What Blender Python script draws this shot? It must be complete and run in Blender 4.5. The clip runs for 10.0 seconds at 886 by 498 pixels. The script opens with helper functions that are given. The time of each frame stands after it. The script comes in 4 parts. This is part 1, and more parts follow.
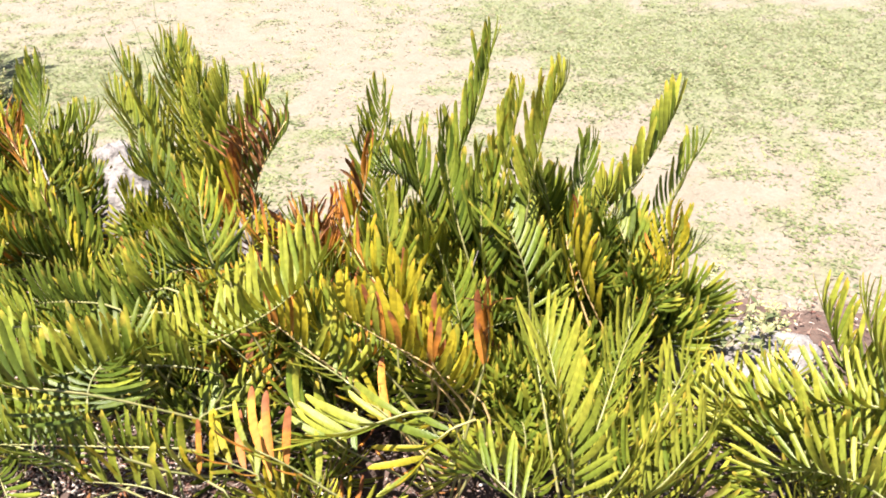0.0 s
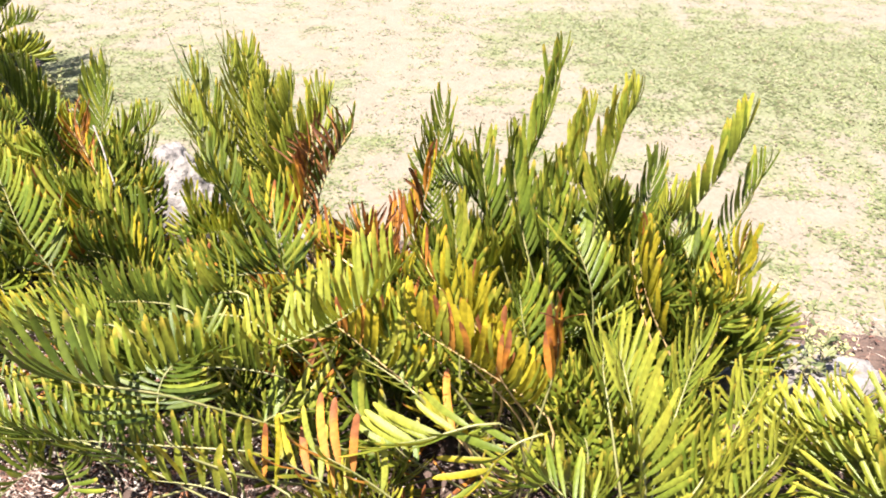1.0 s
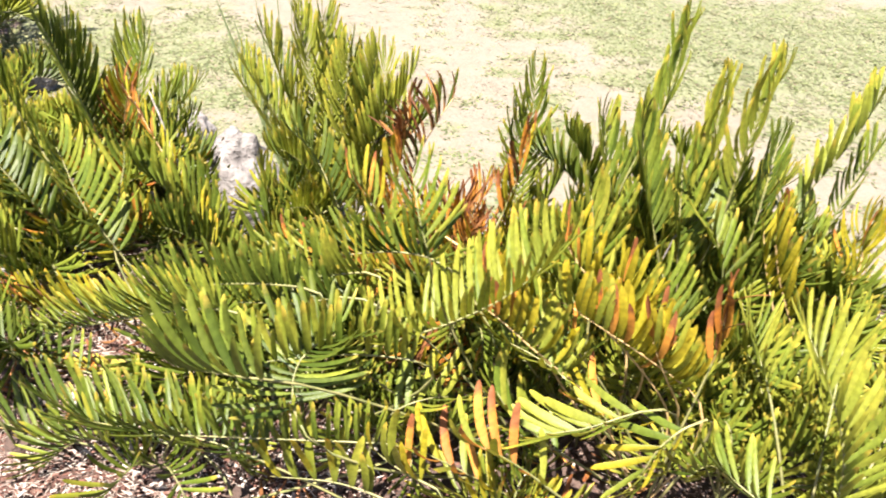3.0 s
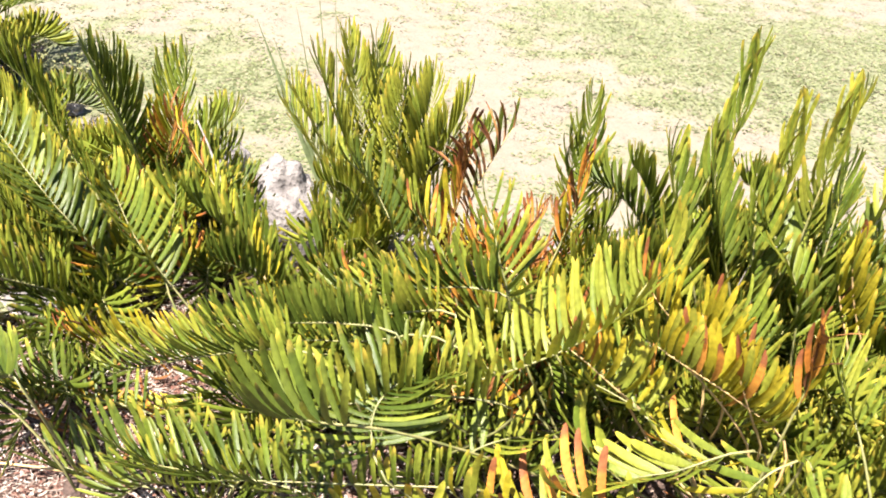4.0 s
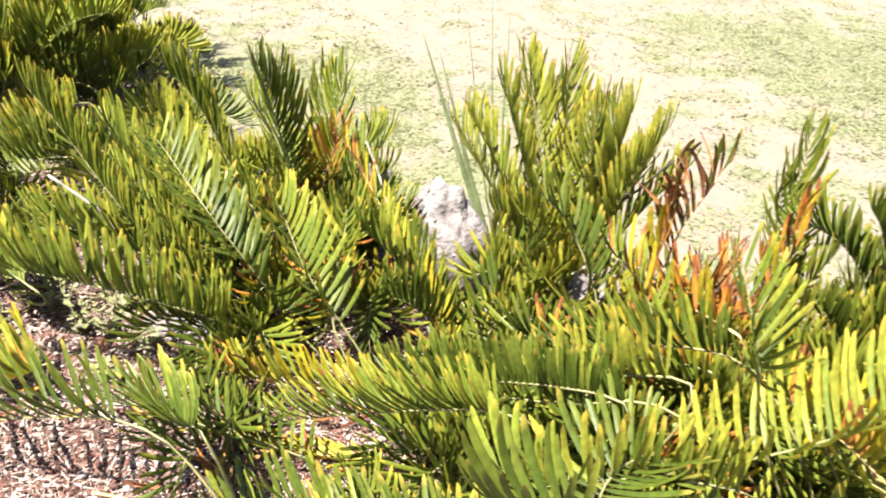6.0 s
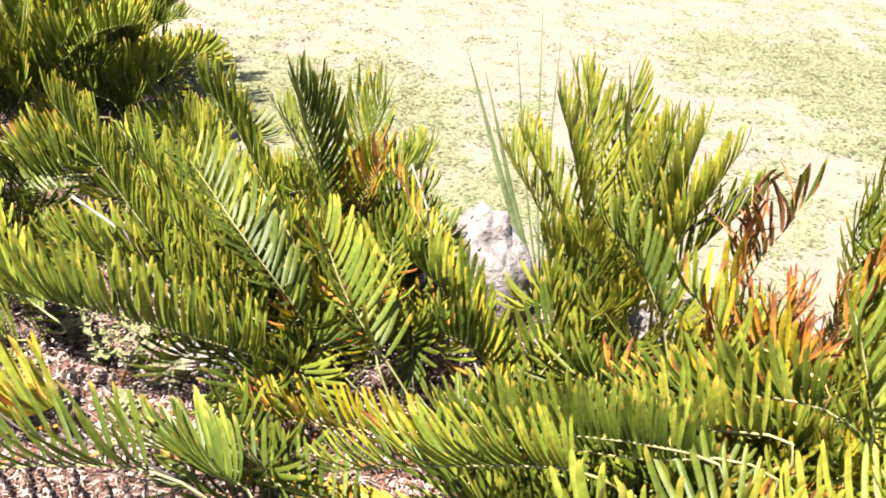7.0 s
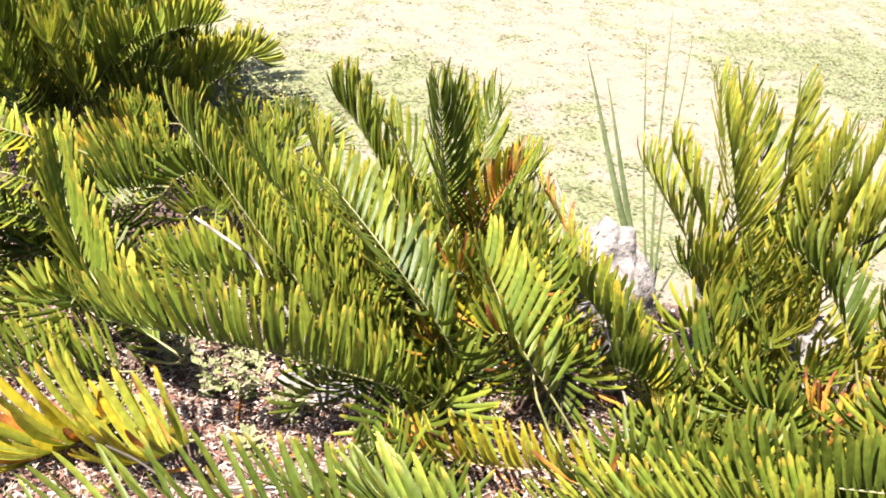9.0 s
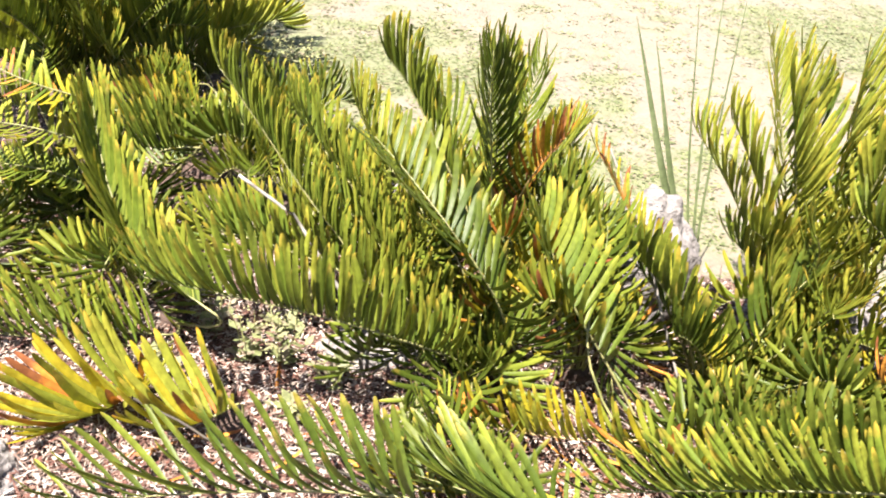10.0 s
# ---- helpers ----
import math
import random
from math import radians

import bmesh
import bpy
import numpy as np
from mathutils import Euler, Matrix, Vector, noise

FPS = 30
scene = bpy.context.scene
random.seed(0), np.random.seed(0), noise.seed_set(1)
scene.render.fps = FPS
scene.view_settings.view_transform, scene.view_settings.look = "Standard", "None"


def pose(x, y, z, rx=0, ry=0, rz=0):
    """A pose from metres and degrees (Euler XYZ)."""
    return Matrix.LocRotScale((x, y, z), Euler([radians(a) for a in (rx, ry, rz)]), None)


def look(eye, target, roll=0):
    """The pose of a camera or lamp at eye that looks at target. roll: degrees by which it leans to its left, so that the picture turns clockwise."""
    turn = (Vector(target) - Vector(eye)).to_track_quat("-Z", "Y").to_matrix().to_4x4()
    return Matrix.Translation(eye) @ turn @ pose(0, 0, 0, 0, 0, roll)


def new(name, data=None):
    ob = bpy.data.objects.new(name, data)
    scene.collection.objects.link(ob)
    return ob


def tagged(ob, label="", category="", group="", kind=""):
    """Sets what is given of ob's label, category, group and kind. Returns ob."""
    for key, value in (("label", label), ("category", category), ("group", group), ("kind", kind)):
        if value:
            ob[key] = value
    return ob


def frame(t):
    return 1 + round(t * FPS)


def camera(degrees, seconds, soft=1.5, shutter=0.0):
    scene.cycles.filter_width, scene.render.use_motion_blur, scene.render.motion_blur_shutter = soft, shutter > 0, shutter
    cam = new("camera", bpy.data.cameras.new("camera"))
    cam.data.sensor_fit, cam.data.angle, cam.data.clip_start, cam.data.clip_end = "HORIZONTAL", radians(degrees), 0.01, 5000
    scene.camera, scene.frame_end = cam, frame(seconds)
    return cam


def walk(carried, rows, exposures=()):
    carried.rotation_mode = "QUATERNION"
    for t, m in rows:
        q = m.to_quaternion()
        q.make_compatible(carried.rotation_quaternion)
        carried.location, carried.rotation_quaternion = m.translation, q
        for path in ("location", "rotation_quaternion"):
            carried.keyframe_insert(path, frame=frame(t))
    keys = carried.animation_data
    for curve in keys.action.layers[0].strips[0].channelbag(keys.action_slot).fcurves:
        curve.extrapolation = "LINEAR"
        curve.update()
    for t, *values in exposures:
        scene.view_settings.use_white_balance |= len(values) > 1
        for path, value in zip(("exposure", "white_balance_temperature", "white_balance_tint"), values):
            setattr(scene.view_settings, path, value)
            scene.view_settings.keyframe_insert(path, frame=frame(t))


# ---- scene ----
cam = camera(57.0, 10.0, soft=1.8, shutter=0.3)
PATH = [
    (0, (0.194, 0.218, 1.462), (0.079, 1.951, 0.471), 0.7),
    (0.5, (0.167, 0.213, 1.468), (0.024, 1.946, 0.481), 0.8),
    (1, (0.093, 0.209, 1.471), (-0.083, 1.946, 0.495), 1.6),
    (1.5, (-0.023, 0.228, 1.48), (-0.147, 1.987, 0.536), 2.6),
    (2, (-0.176, 0.255, 1.45), (-0.221, 2.011, 0.493), 2.6),
    (2.5, (-0.26, 0.261, 1.414), (-0.225, 1.994, 0.418), 4.2),
    (3, (-0.382, 0.275, 1.4), (-0.378, 1.994, 0.378), 4.5),
    (3.2, (-0.419, 0.279, 1.405), (-0.433, 2.001, 0.388), 4.7),
    (4.3, (-0.605, 0.354, 1.412), (-0.582, 2.091, 0.422), 4.3),
    (4.5, (-0.641, 0.366, 1.402), (-0.614, 2.105, 0.415), 4.5),
    (5, (-0.718, 0.396, 1.413), (-0.744, 2.139, 0.434), 4.0),
    (5.5, (-0.789, 0.446, 1.404), (-0.882, 2.194, 0.437), 3.3),
    (6, (-0.852, 0.532, 1.363), (-1.019, 2.26, 0.37), 3.7),
    (6.2, (-0.87, 0.572, 1.355), (-1.073, 2.292, 0.355), 3.6),
    (7.3, (-1.055, 0.678, 1.318), (-1.199, 2.43, 0.363), 4.7),
    (7.5, (-1.102, 0.692, 1.32), (-1.223, 2.442, 0.359), 4.7),
    (8, (-1.222, 0.707, 1.315), (-1.305, 2.458, 0.353), 5.0),
    (8.5, (-1.354, 0.729, 1.301), (-1.432, 2.477, 0.332), 5.7),
    (9, (-1.436, 0.76, 1.283), (-1.511, 2.506, 0.312), 5.6),
    (9.5, (-1.494, 0.776, 1.252), (-1.54, 2.514, 0.264), 5.9),
    (10, (-1.554, 0.782, 1.215), (-1.61, 2.504, 0.2), 6.8),
]
walk(cam, [(t, look(eye, target, roll)) for t, eye, target, roll in PATH], exposures=[(0.0, 2.42), (5.0, 2.55), (10.0, 2.57)])

# ---- light ----
SUN_TO = Vector((-0.22, -0.34, 0.915)).normalized()
world = bpy.data.worlds.new("sky")
scene.world = world
world.use_nodes = True
sky = world.node_tree.nodes.new("ShaderNodeTexSky")
sky.sky_type = "NISHITA"
sky.sun_disc = False
sky.sun_elevation = math.asin(SUN_TO.z)
sky.sun_rotation = math.atan2(SUN_TO.x, SUN_TO.y)
world.node_tree.links.new(sky.outputs[0], world.node_tree.nodes["Background"].inputs[0])
world.node_tree.nodes["Background"].inputs[1].default_value = 0.044
sun = new("sun", bpy.data.lights.new("sun", "SUN"))
sun.data.energy, sun.data.angle, sun.data.color = 5.0, radians(0.6), (1.0, 0.945, 0.83)
sun.matrix_world = look(SUN_TO * 30, (0, 0, 0))


# ---- materials ----
def nodes_of(name):
    m = bpy.data.materials.new(name)
    m.use_nodes = True
    nt = m.node_tree
    return m, nt, nt.nodes["Principled BSDF"], nt.links.new


def ramp(nt, stops):
    r = nt.nodes.new("ShaderNodeValToRGB")
    while len(r.color_ramp.elements) < len(stops):
        r.color_ramp.elements.new(0.5)
    for e, (p, c) in zip(r.color_ramp.elements, stops):
        e.position, e.color = p, (*c, 1)
    return r


def noise_node(nt, scale, detail=4.0, rough=0.6, coords="Object"):
    tc = nt.nodes.new("ShaderNodeTexCoord")
    n = nt.nodes.new("ShaderNodeTexNoise")
    n.inputs["Scale"].default_value, n.inputs["Detail"].default_value, n.inputs["Roughness"].default_value = scale, detail, rough
    nt.links.new(tc.outputs[coords], n.inputs["Vector"])
    return n


def mix(nt, fac, a, b, kind="MIX"):
    m = nt.nodes.new("ShaderNodeMix")
    m.data_type, m.blend_type = "RGBA", kind
    for sock, v in ((m.inputs[0], fac), (m.inputs[6], a), (m.inputs[7], b)):
        if isinstance(v, (int, float)):
            sock.default_value = v
        elif isinstance(v, tuple):
            sock.default_value = (*v, 1)
        else:
            nt.links.new(v, sock)
    return m.outputs[2]


def bump(nt, bsdf, height, strength, distance=0.01):
    b = nt.nodes.new("ShaderNodeBump")
    b.inputs["Strength"].default_value, b.inputs["Distance"].default_value = strength, distance
    nt.links.new(height, b.inputs["Height"])
    nt.links.new(b.outputs[0], bsdf.inputs["Normal"])


def leaf_material(name, low, high, tip, tip_from=0.8, rough=0.38, glow=0.42, island=False):
    """A leaf blade: its colour varies leaf by leaf and towards the tip, light shines through it."""
    m, nt, bsdf, link = nodes_of(name)
    if island:
        rnd = nt.nodes.new("ShaderNodeNewGeometry").outputs["Random Per Island"]
    else:
        rnd = nt.nodes.new("ShaderNodeObjectInfo").outputs["Random"]
    base = mix(nt, rnd, low, high)
    uv = nt.nodes.new("ShaderNodeTexCoord")
    sep = nt.nodes.new("ShaderNodeSeparateXYZ")
    link(uv.outputs["UV"], sep.inputs[0])
    spots = noise_node(nt, 38.0, 3.0)
    along = nt.nodes.new("ShaderNodeMath")
    along.operation = "MULTIPLY_ADD"
    link(spots.outputs["Fac"], along.inputs[0])
    along.inputs[1].default_value = 0.2
    link(sep.outputs["Y"], along.inputs[2])
    shift = nt.nodes.new("ShaderNodeMath")
    shift.operation = "MULTIPLY_ADD"
    link(rnd, shift.inputs[0])
    shift.inputs[1].default_value = -0.34
    link(along.outputs[0], shift.inputs[2])
    tipr = ramp(nt, [(tip_from, (0, 0, 0)), (min(tip_from + 0.12, 1.0), (1, 1, 1))])
    link(shift.outputs[0], tipr.inputs[0])
    col = mix(nt, tipr.outputs[0], base, tip)
    # Darker and cooler at the leaflet's foot, brighter towards its tip
    foot_to_tip = ramp(nt, [(0.0, (0.62, 0.7, 0.8)), (0.45, (0.88, 0.92, 0.95)), (0.85, (1.1, 1.08, 1.1)), (1.0, (1.2, 1.12, 1.2))])
    link(sep.outputs["Y"], foot_to_tip.inputs[0])
    col = mix(nt, 1.0, col, foot_to_tip.outputs[0], "MULTIPLY")
    blotch = ramp(nt, [(0.35, (0.72, 0.72, 0.72)), (0.65, (1.12, 1.12, 1.12))])
    big = noise_node(nt, 9.0, 2.0)
    link(big.outputs["Fac"], blotch.inputs[0])
    col = mix(nt, 1.0, col, blotch.outputs[0], "MULTIPLY")
    vein = nt.nodes.new("ShaderNodeTexWave")
    vein.bands_direction = "X"
    vein.inputs["Scale"].default_value = 2.6
    link(uv.outputs["UV"], vein.inputs["Vector"])
    bump(nt, bsdf, vein.outputs["Fac"], 0.18, 0.002)
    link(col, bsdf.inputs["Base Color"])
    bsdf.inputs["Roughness"].default_value = rough
    bsdf.inputs["Specular IOR Level"].default_value = 0.24
    trans = nt.nodes.new("ShaderNodeBsdfTranslucent")
    link(mix(nt, 1.0, col, (1.1, 1.1, 0.6), "MULTIPLY"), trans.inputs[0])
    sh = nt.nodes.new("ShaderNodeMixShader")
    sh.inputs[0].default_value = glow
    link(bsdf.outputs[0], sh.inputs[1])
    link(trans.outputs[0], sh.inputs[2])
    link(sh.outputs[0], nt.nodes["Material Output"].inputs[0])
    return m


LEAF = {}
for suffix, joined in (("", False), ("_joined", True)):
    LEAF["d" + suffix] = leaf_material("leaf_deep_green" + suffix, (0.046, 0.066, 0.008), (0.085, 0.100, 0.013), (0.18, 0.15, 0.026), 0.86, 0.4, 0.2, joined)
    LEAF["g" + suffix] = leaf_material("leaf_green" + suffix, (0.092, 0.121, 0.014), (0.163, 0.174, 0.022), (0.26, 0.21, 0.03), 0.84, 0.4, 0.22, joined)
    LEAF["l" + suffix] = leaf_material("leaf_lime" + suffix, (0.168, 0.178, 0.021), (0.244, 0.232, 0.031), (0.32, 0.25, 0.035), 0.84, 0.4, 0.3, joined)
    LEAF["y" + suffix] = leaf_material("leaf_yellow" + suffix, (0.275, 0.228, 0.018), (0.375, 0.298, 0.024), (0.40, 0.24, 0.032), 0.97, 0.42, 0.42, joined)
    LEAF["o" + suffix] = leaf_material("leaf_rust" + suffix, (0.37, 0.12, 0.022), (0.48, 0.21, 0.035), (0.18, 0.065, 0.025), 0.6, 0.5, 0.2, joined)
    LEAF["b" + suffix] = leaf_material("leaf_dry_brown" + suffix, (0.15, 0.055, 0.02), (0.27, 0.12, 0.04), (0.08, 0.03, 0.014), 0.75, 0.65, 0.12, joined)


def plain(name, low, high, scale, rough=0.8, relief=0.4, depth=0.004, fine=90.0):
    """A rough natural surface with broad stains and fine grain."""
    m, nt, bsdf, link = nodes_of(name)
    a, b = noise_node(nt, scale), noise_node(nt, fine, 3.0)
    r = ramp(nt, [(0.3, low), (0.7, high)])
    link(a.outputs["Fac"], r.inputs[0])
    grain = ramp(nt, [(0.3, (0.7, 0.7, 0.7)), (0.7, (1.15, 1.15, 1.15))])
    link(b.outputs["Fac"], grain.inputs[0])
    link(mix(nt, 1.0, r.outputs[0], grain.outputs[0], "MULTIPLY"), bsdf.inputs["Base Color"])
    bsdf.inputs["Roughness"].default_value = rough
    bump(nt, bsdf, b.outputs["Fac"], relief, depth)
    return m


def scatter_material(name, stops, rough=0.8, glow=0.0):
    """Many small loose pieces in one mesh, each with a colour of its own."""
    m, nt, bsdf, link = nodes_of(name)
    geo = nt.nodes.new("ShaderNodeNewGeometry")
    r = ramp(nt, stops)
    link(geo.outputs["Random Per Island"], r.inputs[0])
    n = noise_node(nt, 160.0, 2.0)
    grain = ramp(nt, [(0.3, (0.75, 0.75, 0.75)), (0.7, (1.15, 1.15, 1.15))])
    link(n.outputs["Fac"], grain.inputs[0])
    col = mix(nt, 1.0, r.outputs[0], grain.outputs[0], "MULTIPLY")
    link(col, bsdf.inputs["Base Color"])
    bsdf.inputs["Roughness"].default_value = rough
    if glow:
        trans = nt.nodes.new("ShaderNodeBsdfTranslucent")
        link(col, trans.inputs[0])
        sh = nt.nodes.new("ShaderNodeMixShader")
        sh.inputs[0].default_value = glow
        link(bsdf.outputs[0], sh.inputs[1])
        link(trans.outputs[0], sh.inputs[2])
        link(sh.outputs[0], nt.nodes["Material Output"].inputs[0])
    return m


def lawn_material():
    m, nt, bsdf, link = nodes_of("dry_lawn")
    broad, mid, fine, speck = noise_node(nt, 2.2, 5.0), noise_node(nt, 9.0, 5.0, 0.7), noise_node(nt, 70.0, 4.0, 0.7), noise_node(nt, 26.0, 5.0, 0.75)
    sand = ramp(nt, [(0.3, (0.122, 0.098, 0.077)), (0.55, (0.138, 0.113, 0.093)), (0.75, (0.155, 0.124, 0.106))])
    link(mid.outputs["Fac"], sand.inputs[0])
    cover = nt.nodes.new("ShaderNodeAttribute")
    cover.attribute_name = "weed_cover"
    patch = nt.nodes.new("ShaderNodeMath")
    patch.operation = "MULTIPLY_ADD"
    link(broad.outputs["Fac"], patch.inputs[0])
    patch.inputs[1].default_value = 0.5
    link(cover.outputs["Fac"], patch.inputs[2])
    green = ramp(nt, [(0.4, (0, 0, 0)), (0.85, (0.7, 0.7, 0.7))])
    link(patch.outputs[0], green.inputs[0])
    col = mix(nt, green.outputs[0], sand.outputs[0], (0.094, 0.106, 0.046))
    thatch = ramp(nt, [(0.36, (0, 0, 0)), (0.47, (1, 1, 1))])
    link(speck.outputs["Fac"], thatch.inputs[0])
    tuft = mix(nt, green.outputs[0], mix(nt, 0.4, col, (0.14, 0.122, 0.08)), (0.08, 0.091, 0.036))
    col = mix(nt, thatch.outputs[0], tuft, col)
    grain = ramp(nt, [(0.32, (0.78, 0.79, 0.74)), (0.62, (1.1, 1.1, 1.1))])
    link(fine.outputs["Fac"], grain.inputs[0])
    link(mix(nt, 1.0, col, grain.outputs[0], "MULTIPLY"), bsdf.inputs["Base Color"])
    bsdf.inputs["Roughness"].default_value = 0.95
    bump(nt, bsdf, fine.outputs["Fac"], 0.5, 0.02)
    return m


LAWN = lawn_material()
MULCH = plain("bark_mulch_soil", (0.03, 0.014, 0.011), (0.105, 0.066, 0.054), 6.0, 0.95, 0.8, 0.01, 120.0)
CHIPS = scatter_material("mulch_chips", [(0.0, (0.042, 0.016, 0.012)), (0.32, (0.11, 0.042, 0.030)), (0.52, (0.15, 0.085, 0.066)), (0.68, (0.25, 0.195, 0.17)), (1.0, (0.4, 0.34, 0.31))], 0.85)
STONE = plain("limestone", (0.08, 0.068, 0.07), (0.225, 0.2, 0.198), 14.0, 0.9, 0.9, 0.012, 70.0)
STEM = plain("leaf_stalk", (0.09, 0.1, 0.03), (0.22, 0.19, 0.08), 20.0, 0.55, 0.2, 0.001)
STEM_DRY = plain("dry_stalk", (0.3, 0.19, 0.08), (0.5, 0.34, 0.16), 20.0, 0.6, 0.2, 0.001)
BARK = plain("dark_bark", (0.02, 0.016, 0.012), (0.05, 0.036, 0.026), 30.0, 0.8, 0.4, 0.002)
TWIG = plain("grey_twig", (0.1, 0.08, 0.07), (0.3, 0.27, 0.25), 30.0, 0.7, 0.3, 0.001)
STRAP = plain("grey_green_blade", (0.07, 0.088, 0.036), (0.125, 0.145, 0.07), 12.0, 0.5, 0.2, 0.001)
DRY_GRASS = scatter_material("dry_grass", [(0.0, (0.106, 0.082, 0.06)), (0.35, (0.14, 0.113, 0.088)), (0.6, (0.132, 0.11, 0.08)), (0.8, (0.12, 0.115, 0.064)), (1.0, (0.155, 0.122, 0.106))], 0.8, 0.35)
GREEN_GRASS = scatter_material("green_weeds", [(0.0, (0.09, 0.11, 0.045)), (0.35, (0.14, 0.16, 0.065)), (0.65, (0.19, 0.2, 0.09)), (0.9, (0.24, 0.21, 0.14)), (1.0, (0.22, 0.15, 0.115))], 0.7, 0.4)
PALE = plain("pale_petal", (0.208, 0.208, 0.080), (0.304, 0.288, 0.136), 30.0, 0.6, 0.1, 0.001)


# ---- ground ----
def ground_z(x, y):
    """The bed lies a little lower than the lawn behind it."""
    rise = -0.08 + 0.034 * max(0.0, min(y, 6.0) - 2.3)
    return rise + 0.02 * noise.noise((x * 0.9, y * 0.9, 3.0)) + 0.008 * noise.noise((x * 4, y * 4, 7.0))


def bed_edge(x):
    """How far the bed reaches at x: it swings away from the path at its far end."""
    s = 1 / (1 + math.exp((x + 2.72) * 9))
    return 2.78 + 0.08 * math.exp(-((x + 0.36) / 0.26) ** 2) - 0.16 * x + 2.2 * s + 0.12 * noise.noise((x * 2.3, 0, 1.0)) + 0.05 * noise.noise((x * 9, 0, 4.0))


def grid_object(name, xs, ys, height, material, keep=None):
    verts = [(x, y, height(x, y)) for y in ys for x in xs]
    w = len(xs)
    faces = []
    for j in range(len(ys) - 1):
        for i in range(w - 1):
            f = (j * w + i, j * w + i + 1, (j + 1) * w + i + 1, (j + 1) * w + i)
            if keep is None or keep((xs[i] + xs[i + 1]) / 2, (ys[j] + ys[j + 1]) / 2):
                faces.append(f)
    me = bpy.data.meshes.new(name)
    me.from_pydata(verts, [], faces)
    me.polygons.foreach_set("use_smooth", [True] * len(faces))
    me.materials.append(material)
    bm = bmesh.new()
    bm.from_mesh(me)
    bmesh.ops.delete(bm, geom=[v for v in bm.verts if not v.link_faces], context="VERTS")
    bm.to_mesh(me)
    bm.free()
    return new(name, me)


def spread(near_lo, near_hi, step, far):
    mid = list(np.arange(near_lo, near_hi + 1e-6, step))
    low, high, d = [], [], step
    while d < far:
        d *= 1.9
        low.insert(0, near_lo - d)
        high.append(near_hi + d)
    return low + mid + high


ground = grid_object("ground", spread(-6, 5, 0.12, 900), spread(-1, 9, 0.12, 900), ground_z, LAWN)
tagged(ground, "sunlit pale dry lawn with patchy green weeds", "lawn", kind="structure")
mulch = grid_object("mulch_bed", list(np.arange(-6, 4.01, 0.05)), list(np.arange(-0.5, 5.6, 0.05)), lambda x, y: ground_z(x, y) + 0.02 + 0.012 * noise.noise((x * 13, y * 13, 0)), MULCH, lambda x, y: 0.8 + 0.15 * noise.noise((x * 1.3, 0, 6.0)) < y < min(bed_edge(x), 4.7 + 0.2 * noise.noise((x * 2, 0, 3.0))) and -4.5 + 0.2 * noise.noise((0, y * 2, 5.0)) < x < 2.7 + 0.2 * noise.noise((0, y * 2, 8.0)))
tagged(mulch, "dark brown bark mulch bed under the plants", "mulch", kind="structure")


def from_arrays(name, verts, faces, material, kind="stuff"):
    me = bpy.data.meshes.new(name)
    me.from_pydata(verts, [], faces)
    me.materials.append(material)
    ob = new(name, me)
    return ob


rng = random.Random(11)


def mulch_chips(count):
    verts, faces = [], []
    while count > 0:
        if rng.random() < 0.6:
            x, y = rng.uniform(-3.0, -0.5), rng.uniform(1.5, 2.9)
        else:
            x, y = rng.uniform(-4.2, 2.4), rng.uniform(0.9, 4.6)
        if y > bed_edge(x) + 0.06:
            continue
        count -= 1
        long = rng.random() < 0.55
        l, w = (rng.uniform(0.015, 0.07), rng.uniform(0.0012, 0.0035)) if long else (rng.uniform(0.006, 0.026), rng.uniform(0.003, 0.010))
        z = ground_z(x, y) + 0.024 + rng.uniform(0, 0.022)
        m = pose(x, y, z, rng.gauss(0, 12), rng.gauss(0, 12), rng.uniform(0, 360))
        n = len(verts)
        t = rng.uniform(0.0004, 0.0014)
        skew = rng.uniform(-0.6, 0.6) * w
        for px, py in ((-l, 0), (-l * 0.5, -w), (l * 0.6, -w * 0.8), (l, 0.1 * w), (l * 0.4, w), (-l * 0.6, w * 0.9)):
            verts.append(m @ Vector((px * rng.uniform(0.35, 0.55), py * rng.uniform(0.3, 0.6) + skew * (px / l) ** 2, 0)))
        for px, py in ((-l * 0.4, 0), (l * 0.5, 0)):
            verts.append(m @ Vector((px / 2, py / 2, t + 0.05 * w)))
        faces += [(n, n + 1, n + 6), (n + 1, n + 2, n + 7, n + 6), (n + 2, n + 3, n + 7), (n + 3, n + 4, n + 7), (n + 4, n + 5, n + 6, n + 7), (n + 5, n, n + 6)]
    return tagged(from_arrays("mulch_litter", verts, faces, CHIPS), "loose bark chips and dry leaf litter on the bed", "mulch", kind="stuff")


mulch_chips(105000)


